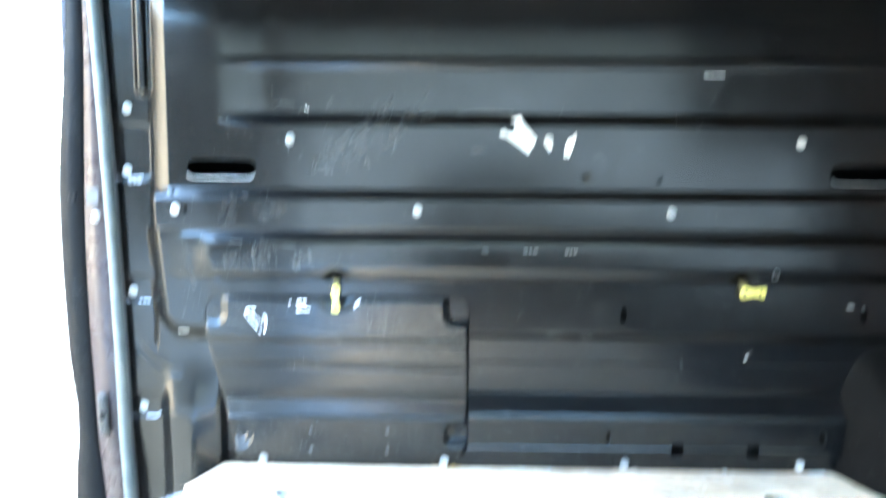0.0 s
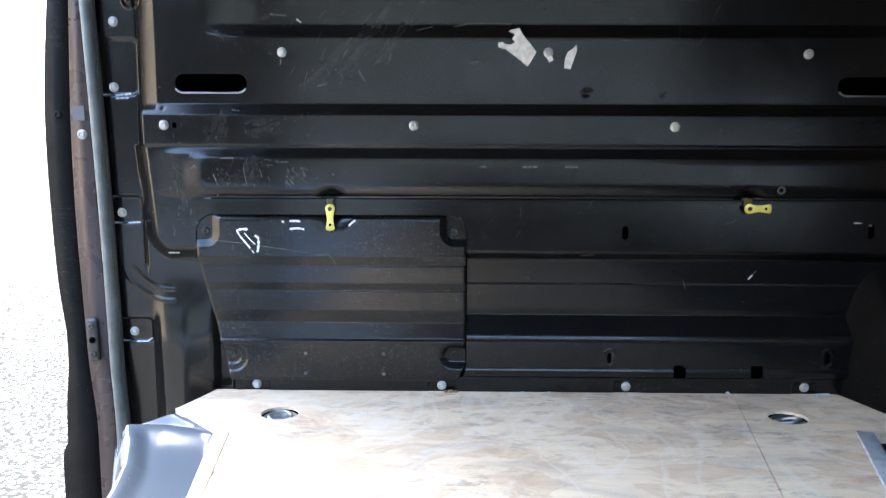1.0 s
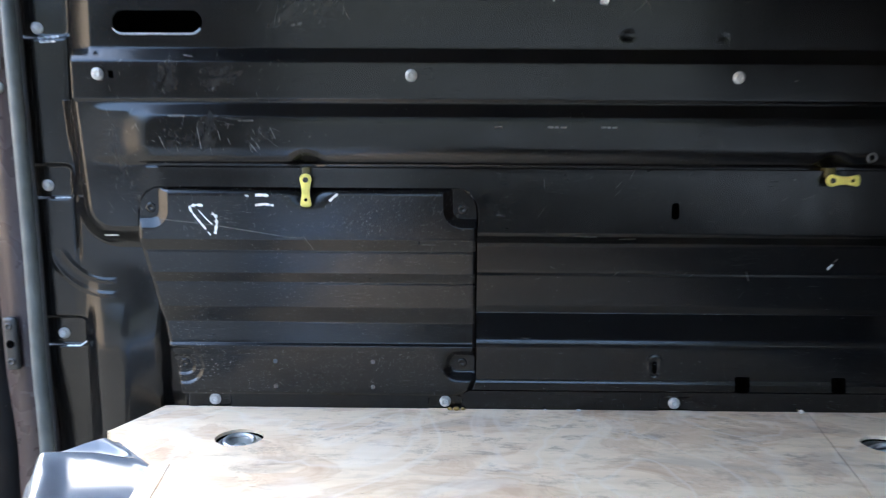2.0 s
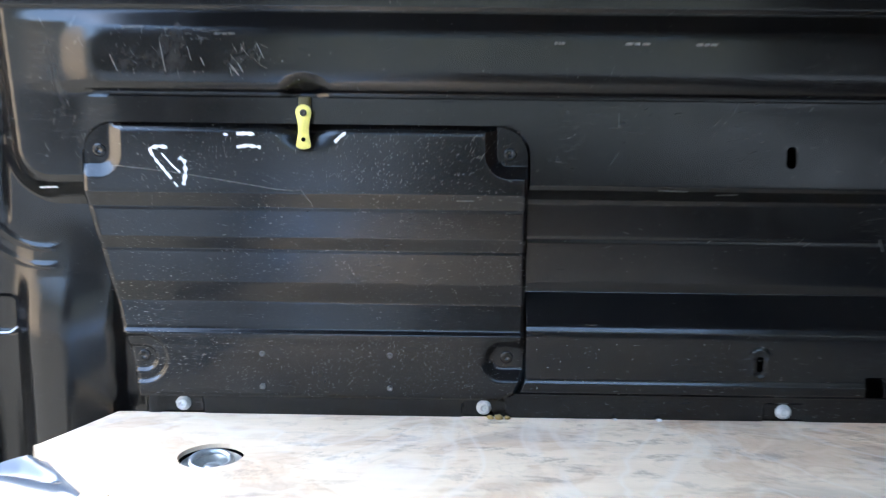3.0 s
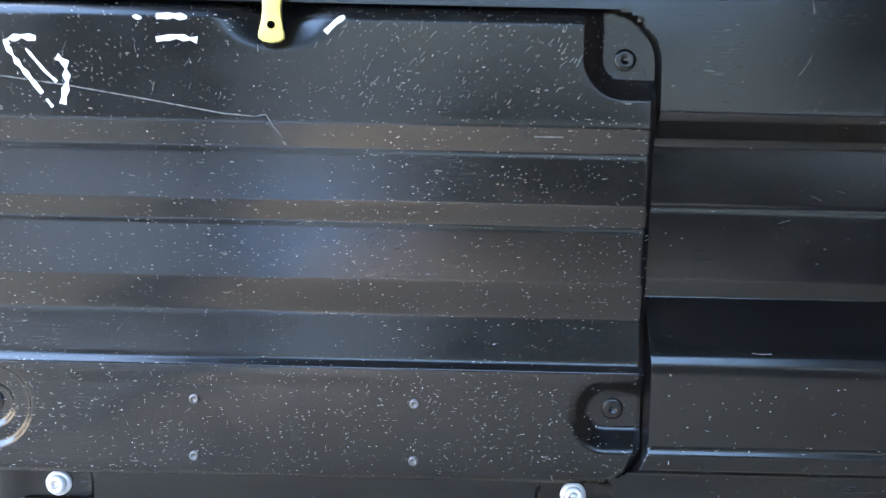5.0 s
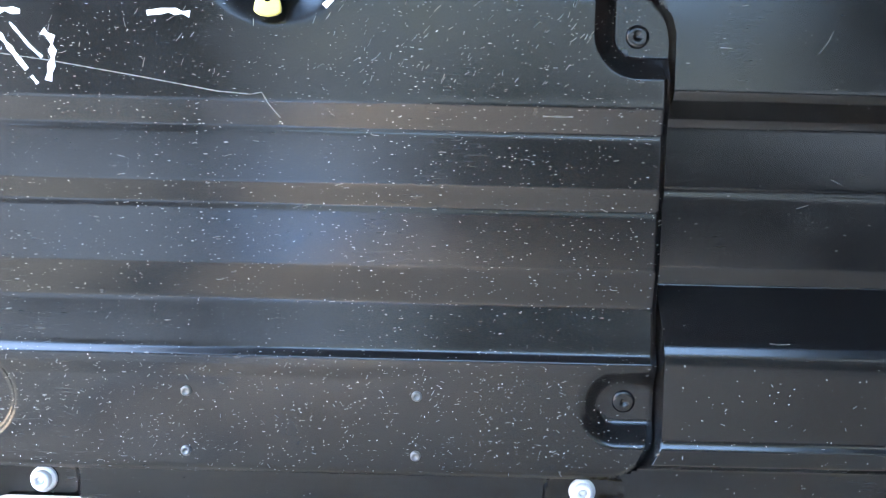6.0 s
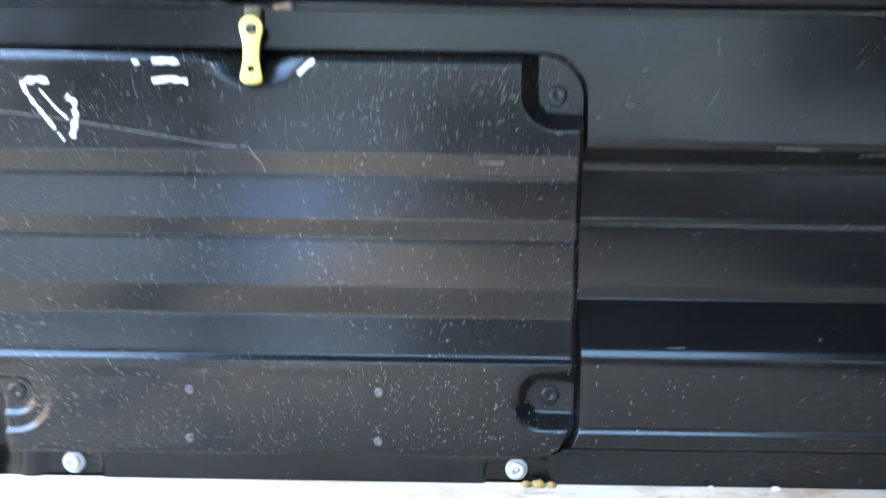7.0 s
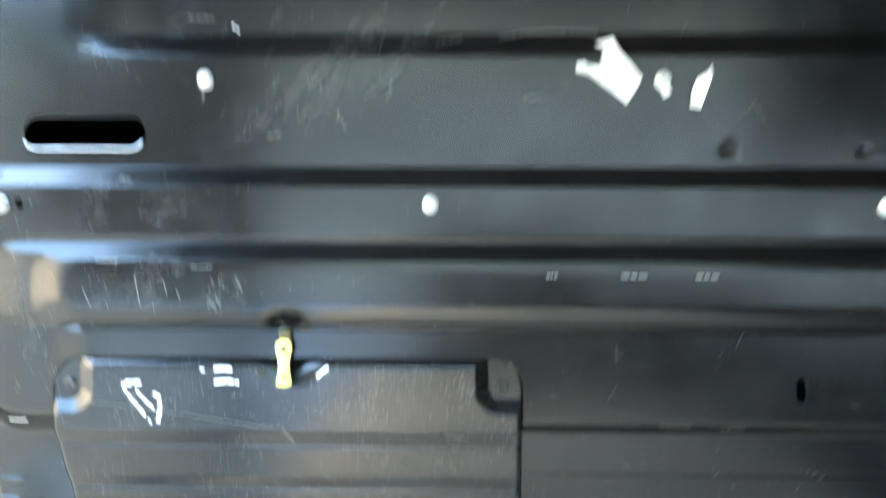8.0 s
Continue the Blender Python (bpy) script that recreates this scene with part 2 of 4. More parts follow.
def tube(bm, path, radius, steps=10, flatten=1.0):
    """A closed-ended tube along points."""
    path = [Vector(p) for p in path]
    rows = []
    for i, p in enumerate(path):
        d = (path[min(i + 1, len(path) - 1)] - path[max(i - 1, 0)]).normalized()
        side = d.cross(Vector((0, 1, 0)))
        side = (side if side.length > 0.1 else d.cross(Vector((1, 0, 0)))).normalized()
        up = side.cross(d)
        rows.append([bm.verts.new(p + radius * (math.cos(a) * side + flatten * math.sin(a) * up)) for a in (2 * math.pi * k / steps for k in range(steps))])
    for a, b in zip(rows, rows[1:]):
        for k in range(steps):
            j = (k + 1) % steps
            bm.faces.new((a[k], a[j], b[j], b[k]))
    bm.faces.new(rows[0])
    bm.faces.new(rows[-1][::-1])
    bmesh.ops.recalc_face_normals(bm, faces=bm.faces[:])
    return bm


def slab(bm, outline, y0, y1, bevel=0.0):
    """A flat plate in the x-z plane between two depths."""
    f = bm.faces.new([bm.verts.new((x, y0, z)) for x, z in outline])
    made = bmesh.ops.extrude_face_region(bm, geom=[f])["geom"]
    bmesh.ops.translate(bm, vec=(0, y1 - y0, 0), verts=[g for g in made if isinstance(g, bmesh.types.BMVert)])
    if bevel:
        bmesh.ops.bevel(bm, geom=bm.edges[:], offset=bevel, segments=2, profile=0.6, affect="EDGES")
    bmesh.ops.recalc_face_normals(bm, faces=bm.faces[:])
    return bm


def ss(a, b, v):
    t = np.clip((v - a) / (b - a), 0, 1)
    return t * t * (3 - 2 * t)


def round_box(x, z, x0, x1, z0, z1, r):
    """Signed distance to a rounded rectangle, negative inside."""
    qx, qz = np.abs(x - (x0 + x1) / 2) - (x1 - x0) / 2 + r, np.abs(z - (z0 + z1) / 2) - (z1 - z0) / 2 + r
    return np.hypot(np.maximum(qx, 0), np.maximum(qz, 0)) + np.minimum(np.maximum(qx, qz), 0) - r


def lines(*spans):
    """Grid lines: spans of (start, end, step)."""
    out = []
    for a, b, step in spans:
        out += list(np.arange(a, b - step * 0.3, step))
    return np.array(out + [spans[-1][1]])


def pressing(us, vs, height, outside, back, to_world):
    """A pressed sheet: a fine grid over (u, v), lifted by height(u, v), cut where outside(u, v) > 0, with its rims turned back by the vector back."""
    U, V = np.meshgrid(us, vs, indexing="ij")
    du = np.gradient(us)[:, None] * np.ones_like(U)
    dv = np.gradient(vs)[None, :] * np.ones_like(V)
    e = 1e-4
    for _ in range(2):
        d = outside(U, V)
        gu, gv = (outside(U + e, V) - d) / e, (outside(U, V + e) - d) / e
        near = np.abs(d) < 0.72 * np.hypot(gu * du, gv * dv) / np.maximum(np.hypot(gu, gv), 0.3)
        g2 = np.maximum(gu * gu + gv * gv, 0.1)
        U, V = np.where(near, U - d * gu / g2, U), np.where(near, V - d * gv / g2, V)
    H = height(U, V)
    keep = outside((U[:-1, :-1] + U[1:, 1:] + U[1:, :-1] + U[:-1, 1:]) / 4, (V[:-1, :-1] + V[1:, 1:] + V[1:, :-1] + V[:-1, 1:]) / 4) < 0
    nu, nv = U.shape
    index = np.arange(nu * nv).reshape(nu, nv)
    ii, jj = np.nonzero(keep)
    quads = np.stack([index[ii, jj], index[ii + 1, jj], index[ii + 1, jj + 1], index[ii, jj + 1]], 1)
    used, inverse = np.unique(quads, return_inverse=True)
    quads = inverse.reshape(-1, 4)
    points = to_world(U.ravel()[used], V.ravel()[used], H.ravel()[used])
    edges = np.concatenate([quads[:, [0, 1]], quads[:, [1, 2]], quads[:, [2, 3]], quads[:, [3, 0]]])
    key = np.sort(edges, 1)
    _, first, count = np.unique(key, axis=0, return_index=True, return_counts=True)
    rim = edges[first[count == 1]]
    rim_verts, rim_inverse = np.unique(rim, return_inverse=True)
    rim_new = rim_inverse.reshape(-1, 2) + len(points)
    points = np.concatenate([points, points[rim_verts] + np.array(back)])
    sides = np.stack([rim[:, 1], rim[:, 0], rim_new[:, 0], rim_new[:, 1]], 1)
    return points, np.concatenate([quads, sides])


def sheet_object(name, data, mat, parent=None):
    points, faces = data
    me = bpy.data.meshes.new(name)
    me.from_pydata(points.tolist(), [], faces.tolist())
    me.validate()
    me.materials.append(mat)
    me.polygons.foreach_set("use_smooth", [True] * len(me.polygons))
    me.set_sharp_from_angle(angle=radians(50))
    ob = new(name, me)
    if parent is not None:
        ob.parent = parent
    return ob


def upright(u, v, h):
    return np.stack([u, h, v], 1)


def level(u, v, h):
    return np.stack([u, v, h], 1)


def profile(points, soft=0.0025):
    """A section through pressed steel: (height, depth) corners, rounded."""
    z = np.arange(points[0][0] - 0.02, points[-1][0] + 0.02, 0.0005)
    d = np.interp(z, [p[0] for p in points], [p[1] for p in points])
    k = np.hanning(int(soft / 0.0005) * 2 + 3)
    d = np.convolve(np.pad(d, len(k) // 2, mode="edge"), k / k.sum(), mode="valid")
    return lambda v: np.interp(v, z, d)


# ---- the side wall of the load bay ----
WALL_SECTION = profile([(-0.12, -0.002), (0.0, -0.004), (0.030, -0.005), (0.036, -0.0160), (0.0468, -0.0172), (0.0505, -0.0156), (0.0535, -0.0150), (0.098, -0.0150), (0.104, -0.0148), (0.110, -0.0141), (0.116, -0.0122),
                        (0.1205, -0.0098), (0.1245, -0.0066), (0.1550, 0.0130), (0.166, 0.0108), (0.180, 0.0104), (0.2175, 0.0096), (0.2195, 0.0104), (0.2215, 0.0098), (0.264, 0.0088), (0.268, 0.0074), (0.280, -0.0108), (0.284, -0.0128), (0.379, -0.0098),
                        (0.386, -0.0098), (0.3875, 0.004), (0.390, 0.004), (0.3915, -0.018), (0.396, -0.0195), (0.464, -0.0180), (0.484, -0.004), (0.488, -0.009), (0.545, -0.009), (0.566, 0.004), (0.692, 0.000), (0.714, 0.013), (0.800, 0.010), (0.812, 0.006),
                        (0.822, 0.012), (0.90, 0.012), (1.4, 0.10)], 0.0016)
LEFT_SECTION = profile([(-0.12, -0.004), (0.20, -0.004), (0.255, 0.010), (0.283, -0.006), (0.484, -0.006), (0.488, -0.008), (0.545, -0.010), (0.566, 0.004), (0.90, 0.0), (1.4, 0.09)])


FOOT = profile([(-0.72, 0.0), (-0.600, 0.0), (-0.584, 0.004), (-0.562, 0.036), (-0.549, 0.0415), (-0.519, 0.0465), (-0.511, 0.0455), (-0.464, 0.026), (-0.452, 0.004), (-0.445, 0.0), (-0.40, 0.0)], 0.008)


def lean(z):
    """How far the foot of the pillar swells forward at a height."""
    return ss(0.245, 0.085, z) * 0.6 + 0.4 * np.clip((0.165 - z) / 0.25, 0, 1)


def cover_outline(x, z, grow=0.0):
    """Signed distance to the access cover's outline: a rounded plate whose lower left side slants."""
    d = round_box(x, z, -0.480, 0.0465, 0.0215, 0.353, 0.036)
    slant = -(x + 0.482 - (0.275 - z) * 0.235) * 0.97
    low = -(x + 0.4500 - (0.125 - z) * 0.09)
    return np.maximum(np.maximum(d, np.where(z < 0.29, slant, -1)), np.where(z < 0.14, low, -1)) - grow


WALL_HOLES = [(-0.515, -0.376, 0.5875, 0.6225, 0.0175), (0.749, 0.888, 0.584, 0.618, 0.017), (0.348, 0.360, 0.308, 0.334, 0.006), (0.819, 0.831, 0.312, 0.340, 0.006),
              (0.326, 0.334, 0.064, 0.084, 0.004), (0.752, 0.762, 0.064, 0.087, 0.005), (0.457, 0.481, 0.034, 0.060, 0.003), (0.608, 0.632, 0.034, 0.060, 0.003), (-0.519, -0.511, 0.519, 0.530, 0.001)]


def wall_depth(x, z):
    left = ss(-0.49, -0.43, x)
    y = LEFT_SECTION(z) * (1 - left) + WALL_SECTION(z) * left
    # raised field with a rounded end that runs out softly
    field = -0.006 - 0.0058 * ss(-0.57, -0.485, x) * ss(0.385, 0.402, z) * ss(0.485, 0.468, z)
    boss = ss(0.024, -0.024, round_box(x, z, -0.482, 3.0, 0.393, 0.474, 0.034))
    y = np.where((z > 0.385) & (z < 0.485), (1 - boss) * field + boss * np.minimum(WALL_SECTION(z), -0.006), y)
    # the upper rib fades out towards the pillar
    rib = ss(-0.47, -0.35, x)
    y = np.where(z > 0.58, LEFT_SECTION(z) * (1 - rib) + WALL_SECTION(z) * rib, y)
    # rings pressed round the slotted holes
    for cx, cz in ((0.330, 0.074), (0.757, 0.0755)):
        d = round_box(x, z, cx - 0.009, cx + 0.009, cz - 0.017, cz + 0.017, 0.009)
        y = y - 0.0018 * ss(0.0032, 0.0, np.abs(d))
    # dished clearances above the yellow clips
    for cx, cz in ((-0.216, 0.389), (0.590, 0.389)):
        d = np.hypot((x - cx) / 1.25, z - cz) - 0.021
        y = np.where(z > cz - 0.004, y + 0.009 * ss(0.004, -0.014, d), y)
    # small knocks and dimples
    for cx, cz, r, deep in ((0.275, 0.588, 0.016, 0.0022), (0.422, 0.586, 0.010, 0.0010), (-0.057, 0.556, 0.006, 0.002), (-0.538, 0.557, 0.006, 0.002), (0.352, 0.556, 0.006, 0.002)):
        y = y + deep * ss(r, 0.0, np.hypot(x - cx, (z - cz) * 1.4))
    # notches round the floor bolts
    for cx in (-0.372, 0.0, 0.368, 0.722):
        y = y + 0.006 * ss(0.003, -0.001, round_box(x, z, cx - 0.024, cx + 0.024, -0.03, 0.021, 0.003))
    # seat of the access cover
    tight = 0.004 * ss(0.036, 0.024, z) + 0.0018 * np.maximum(ss(0.330, 0.345, z), ss(-0.40, -0.43, x)) * ss(0.10, 0.16, z)
    seat = ss(0.0022, 0.000, cover_outline(x, z, 0.0) + tight)
    y = y * (1 - seat) + 0.036 * seat
    # edge towards the pillar: wide bevel above, narrow one below with a rounded corner
    above = np.clip((x + 0.592) / 0.040, 0, 1)
    rail = ss(-0.590, -0.576, x)
    below = np.interp(round_box(x - 0.09 * (0.487 - z), z, -0.572, 3.0, 0.290, 0.6, 0.030), (0.0, 0.014, 0.034), (1.0, 0.68, 0.0))
    below = np.where(z < 0.31, np.maximum(below, ss(-0.430, -0.412, x)), below)
    edge = np.where(z > 0.556, above, np.where(z > 0.487, rail, below))
    pillar = 0.024 + 0.010 * ss(0.12, -0.06, z)
    y = y * edge + pillar * (1 - edge)
    # vertical crease and pads of the pillar
    y = y + 0.004 * ss(0.005, 0.0, np.abs(x + 0.594)) * ss(0.22, 0.26, z) * (1 - edge)
    for x0, x1, z0, z1 in ((-0.70, -0.597, 0.585, 0.690), (-0.70, -0.600, 0.334, 0.385), (-0.70, -0.588, 0.093, 0.138)):
        y = y + 0.006 * ss(0.004, -0.002, round_box(x, z, x0, x1, z0, z1, 0.010))
    y = y - 0.012 * ss(0.006, -0.008, round_box(x, z, -0.616, -0.590, 0.750, 1.4, 0.013))
    # curved beads at the foot of the pillar
    for r in (0.082, 0.104):
        d = np.abs(np.hypot(x + 0.545, z - 0.282) - r)
        on = ss(-0.525, -0.540, x) * ss(0.254, 0.237, z) * ss(-0.646, -0.632, x)
        y = y - 0.0013 * ss(0.006, 0.0, d) * on
    # soft swelling at the foot of the pillar
    y = y - 0.86 * FOOT(x) * lean(z)
    return y


def wall_cut(x, z):
    d = np.full_like(x, -1.0)
    for x0, x1, z0, z1, r in WALL_HOLES:
        d = np.maximum(d, -round_box(x, z, x0, x1, z0, z1, r))
    return d


wall_x = lines((-0.72, -0.655, 0.008), (-0.655, -0.43, 0.0025), (-0.43, -0.36, 0.003), (-0.36, 0.036, 0.004), (0.036, 0.056, 0.001), (0.056, 0.30, 0.004), (0.30, 0.50, 0.003), (0.50, 0.90, 0.004), (0.90, 1.6, 0.02))
wall_z = lines((-0.12, 0.0, 0.006), (0.0, 0.034, 0.002), (0.034, 0.058, 0.001), (0.058, 0.108, 0.002), (0.108, 0.128, 0.001), (0.128, 0.150, 0.002), (0.150, 0.160, 0.0008), (0.160, 0.57, 0.002), (0.57, 0.63, 0.003), (0.63, 0.83, 0.0035), (0.83, 1.40, 0.02))
wall_side = sheet_object("wall_side", pressing(wall_x, wall_z, wall_depth, wall_cut, (0, 0.006, 0), upright), BLACK)
tagged(wall_side, "black painted pressed-steel inner side of a van load bay", "wall", kind="structure")

# pale tubes along the slots' lower lips, standing in for their highlight
for x0_, x1_, z_ in ((-0.515, -0.376, 0.5875), (0.749, 0.888, 0.584)):
    lip_ = [(x0_ + 0.0175 - 0.0185 * math.cos(a), -0.0005, z_ + 0.0175 - 0.0185 * math.sin(a)) for a in np.linspace(0.6, math.pi / 2, 7)]
    lip_ += [(x1_ - 0.0175 + 0.0185 * math.sin(a), -0.0005, z_ + 0.0175 - 0.0185 * math.cos(a)) for a in np.linspace(0.0, 1.0, 7)]
    part("slot_lip", tube(bmesh.new(), lip_, 0.0012, 8), ZINC, wall_side, "rolled lip of the slot, pale to carry its highlight")

# outer skin behind the openings, blackened so that they look unlit
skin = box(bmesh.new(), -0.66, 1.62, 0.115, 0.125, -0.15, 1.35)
tagged(link_mesh("outer_skin", skin, DARK, smooth=False), "outer body skin behind the pressed side wall, its shade painted black", "wall", kind="structure")

# ---- access cover ----
COVER_SECTION = profile([(0.0, -0.0085), (0.088, -0.0085), (0.096, -0.0090), (0.1025, -0.0090), (0.1055, -0.0062), (0.1075, -0.0053), (0.1100, -0.0048), (0.1385, -0.0010), (0.1405, -0.0010), (0.1430, -0.0014), (0.1640, -0.0052), (0.1660, -0.0052),
                         (0.2020, -0.0062), (0.2040, -0.0056), (0.2065, -0.0062), (0.2190, -0.0094), (0.2210, -0.0094), (0.2525, -0.0104), (0.2545, -0.0098), (0.2570, -0.0104), (0.2725, -0.0142), (0.2760, -0.0140), (0.3415, -0.0150), (0.346, -0.0140), (0.353, -0.0095), (0.36, -0.0090)], 0.0014)


def cover_depth(x, z):
    y = COVER_SECTION(z)
    d = cover_outline(x, z)
    y = y + 0.0035 * ss(-0.005, 0.001, d)
    # corner pockets: (x0, x1, z0, z1, radius, floor, reach of the wall, its width)
    for x0, x1, z0, z1, r, deep, reach, wide in ((-0.60, -0.444, 0.300, 0.45, 0.018, -0.0065, 0.011, 0.016), (0.006, 0.20, 0.303, 0.45, 0.018, -0.0035, 0.011, 0.015), (0.009, 0.20, 0.060, 0.085, 0.012, 0.002, 0.017, 0.020)):
        pocket = np.clip((reach - round_box(x, z, x0, x1, z0, z1, r)) / wide, 0, 1)
        pocket = pocket * pocket * (3 - 2 * pocket) if z0 < 0.2 else pocket
        y = y * (1 - pocket) + deep * pocket
    low = round_box(x, z, -0.60, -0.398, 0.050, 0.088, 0.019)
    pocket = 0.5 * np.clip((0.012 - low) / 0.0042, 0, 1) + 0.5 * np.clip((-0.002 - low) / 0.0042, 0, 1)
    y = y + 0.0080 * pocket
    # shallow dish behind the clip
    dish = ss(0.012, -0.026, np.hypot((x + 0.214) / 1.42, z - 0.352) - 0.022)
    y = y + 0.011 * dish
    # a soft knock at the lower left
    y = y + 0.0016 * ss(0.055, 0.0, np.hypot(x + 0.292, (z - 0.052) * 1.4))
    return y


cover = sheet_object("access_cover", pressing(lines((-0.49, -0.445, 0.0026), (-0.445, -0.365, 0.0015), (-0.365, -0.270, 0.0026), (-0.270, -0.160, 0.0016), (-0.160, -0.012, 0.0026), (-0.012, 0.06, 0.0012)), lines((0.01, 0.035, 0.002), (0.035, 0.112, 0.0011), (0.112, 0.29, 0.0016), (0.29, 0.362, 0.0013)), cover_depth, cover_outline, (0, 0.016, 0), upright), DUSTY)
tagged(cover, "black ribbed steel access cover, scratched and dusty, set in the wall", "access cover")


def screw_head(radius=0.0045, height=0.003):
    return lathe(bmesh.new(), [(0, 0.55 * height), (radius * 0.45, 0.55 * height), (radius * 0.5, height), (radius * 0.8, height * 0.9), (radius, height * 0.35), (radius, -0.004)], 18)


FRONT = Matrix.Rotation(radians(90), 4, "X")


def facing(bm):
    """Turns a part that was made pointing up so that it points out of the wall."""
    bmesh.ops.transform(bm, matrix=FRONT, verts=bm.verts)
    return bm


def flush_screw(radius):
    """A flat painted screw head with a ring groove round it."""
    return lathe(bmesh.new(), [(0, 0.0006), (radius * 0.22, 0.0006), (radius * 0.30, 0.0014), (radius * 0.82, 0.0014), (radius, 0.0004), (radius * 1.05, -0.0010), (radius * 1.05, -0.004)], 24)


def on_cover(x, z):
    return float(cover_depth(np.array([[x]]), np.array([[z]]))[0, 0])


for x_, z_ in ((-0.462, 0.321), (0.0255, 0.321), (-0.418, 0.071), (0.0265, 0.0745)):
    s_ = part("cover_screw", facing(flush_screw(0.0078)), BLACK, cover, "flat black cover screw")
    s_.location = (x_, on_cover(x_, z_), z_)
for x_ in (-0.271, -0.1155):
    for z_ in (0.0772, 0.0363):
        s_ = part("rivet", facing(screw_head(0.0036, 0.0022)), DULL, cover, "small steel rivet")
        s_.location = (x_, on_cover(x_, z_), z_)


# ---- bolts ----
def flange_bolt():
    head = lathe(bmesh.new(), [(0, 0.0030), (0.0030, 0.0030), (0.0033, 0.0062), (0.0052, 0.0066), (0.0066, 0.0052), (0.0070, 0.0020), (0.0070, -0.002)], 28)
    ob = tagged(link_mesh("wall_bolt", facing(head), WHITE_ZINC), "pale plated flanged bolt in the black wall", "bolt", "wall bolts")
    part("flange", facing(lathe(bmesh.new(), [(0.0069, 0.0024), (0.0086, 0.0020), (0.0093, 0.0009), (0.0093, -0.003), (0.0069, -0.003)], 28)), WHITE_ZINC, ob)
    part("drive_recess", facing(lathe(bmesh.new(), [(0, 0.0046), (0.0028, 0.0046), (0.0029, 0.0031)], 6)), ZINC, ob, "grey hexagonal drive recess")
    return ob


bolt = flange_bolt()
SPOTS = [(-0.307, 0.663), (0.200, 0.663), (0.690, 0.661), (-0.535, 0.525), (-0.055, 0.525), (0.442, 0.524), (-0.372, 0.011), (0.0, 0.011), (0.368, 0.011), (0.722, 0.012),
         (-0.638, 0.723), (-0.645, 0.599), (-0.641, 0.353), (-0.627, 0.111)]
for k, (x_, z_) in enumerate(SPOTS):
    y_ = float(wall_depth(np.array([[x_]]), np.array([[z_]]))[0, 0])
    b_ = bolt if k == 0 else copy_thing(bolt, Matrix())
    b_.matrix_basis = Matrix.Translation((x_, y_ - 0.0005, z_)) @ Matrix.Rotation(0.4 * k, 4, "Y")


# ---- yellow clips ----
def clip_outline(length, wide, waist):
    pts = []
    r = wide / 2
    for k in range(13):
        a = math.pi * k / 12
        pts.append((r * math.cos(a), r * math.sin(a)))
    r2 = wide * 0.46
    for k in range(1, 8):
        u = k / 8
        pts.append((-(r + (r2 - r) * u) + (r - waist / 2) * math.sin(math.pi * u), -u * (length - r - 0.006)))
    for k in range(7):
        a = math.pi + math.pi * k / 6
        pts.append((r2 * max(-1, min(1, 1.25 * math.cos(a))), -(length - r - 0.006) + 0.006 * math.sin(a)))
    for k in range(7, 0, -1):
        u = k / 8
        pts.append(((r + (r2 - r) * u) - (r - waist / 2) * math.sin(math.pi * u), -u * (length - r - 0.006)))
    return pts


def yellow_clip(label, length, up):
    """A turn clip hanging from its pivot; up: the way its stem runs into the wall."""
    ob = link_mesh("turn_clip", slab(bmesh.new(), clip_outline(length, 0.0190, 0.0130), -0.004, 0.0, 0.0009), YELLOW)
    tagged(ob, label, "clip", "yellow turn clips")
    a = part("pivot_screw", facing(screw_head(0.0042, 0.002)), DARK_STEEL, ob, "dark steel pivot screw")
    a.location = (0, -0.0045, 0.0)
    # near-black disc on the face stands in for the unlit hole
    b = part("clip_hole_disc", facing(lathe(bmesh.new(), [(0, 0.0), (0.0026, 0.0), (0.0028, -0.002)], 16)), DARK, ob, "small dark disc painted as the shade of a hole")
    b.location = (0, -0.0046, -length + 0.021)
    stem = part("stem", box(bmesh.new(), -0.007, 0.007, 0.003, 0.026, 0.004, 0.019, 0.002), OLIVE, ob, "olive-yellow stem running into the wall")
    stem.matrix_basis = Matrix.Rotation(up, 4, "Y")
    part("catch", box(bmesh.new(), -0.0055, 0.0055, 0.004, 0.008, -length + 0.016, 0.004, 0.001), DARK_STEEL, ob, "dark steel catch behind the clip")
    return ob


clip = yellow_clip("yellow plastic turn clip hanging down over the cover", 0.0515, 0.0)
clip.matrix_basis = Matrix.Translation((-0.2160, -0.0195, 0.3660))
clip_side = yellow_clip("yellow plastic turn clip turned sideways on the wall", 0.051, radians(90))
clip_side.matrix_basis = Matrix.Translation((0.586, -0.021, 0.370)) @ Matrix.Rotation(radians(-90), 4, "Y")


washer = link_mesh("washer_ring", facing(lathe(bmesh.new(), [(0.0045, -0.002), (0.0045, 0.0008), (0.0060, 0.0014), (0.0078, 0.0008), (0.0078, -0.002)], 20)), DULL)
tagged(washer, "small dull steel ring set in the wall beside a clip", "washer")
washer.location = (0.646, float(wall_depth(np.array([[0.646]]), np.array([[0.405]]))[0, 0]), 0.405)

# ---- paper scraps, pale marks and scratches ----
def scrap(name, outline, depth, mat, label, category, thick=0.0006):
    ob = link_mesh(name, slab(bmesh.new(), outline, depth - thick, depth), mat, smooth=False)
    return tagged(ob, label, category)


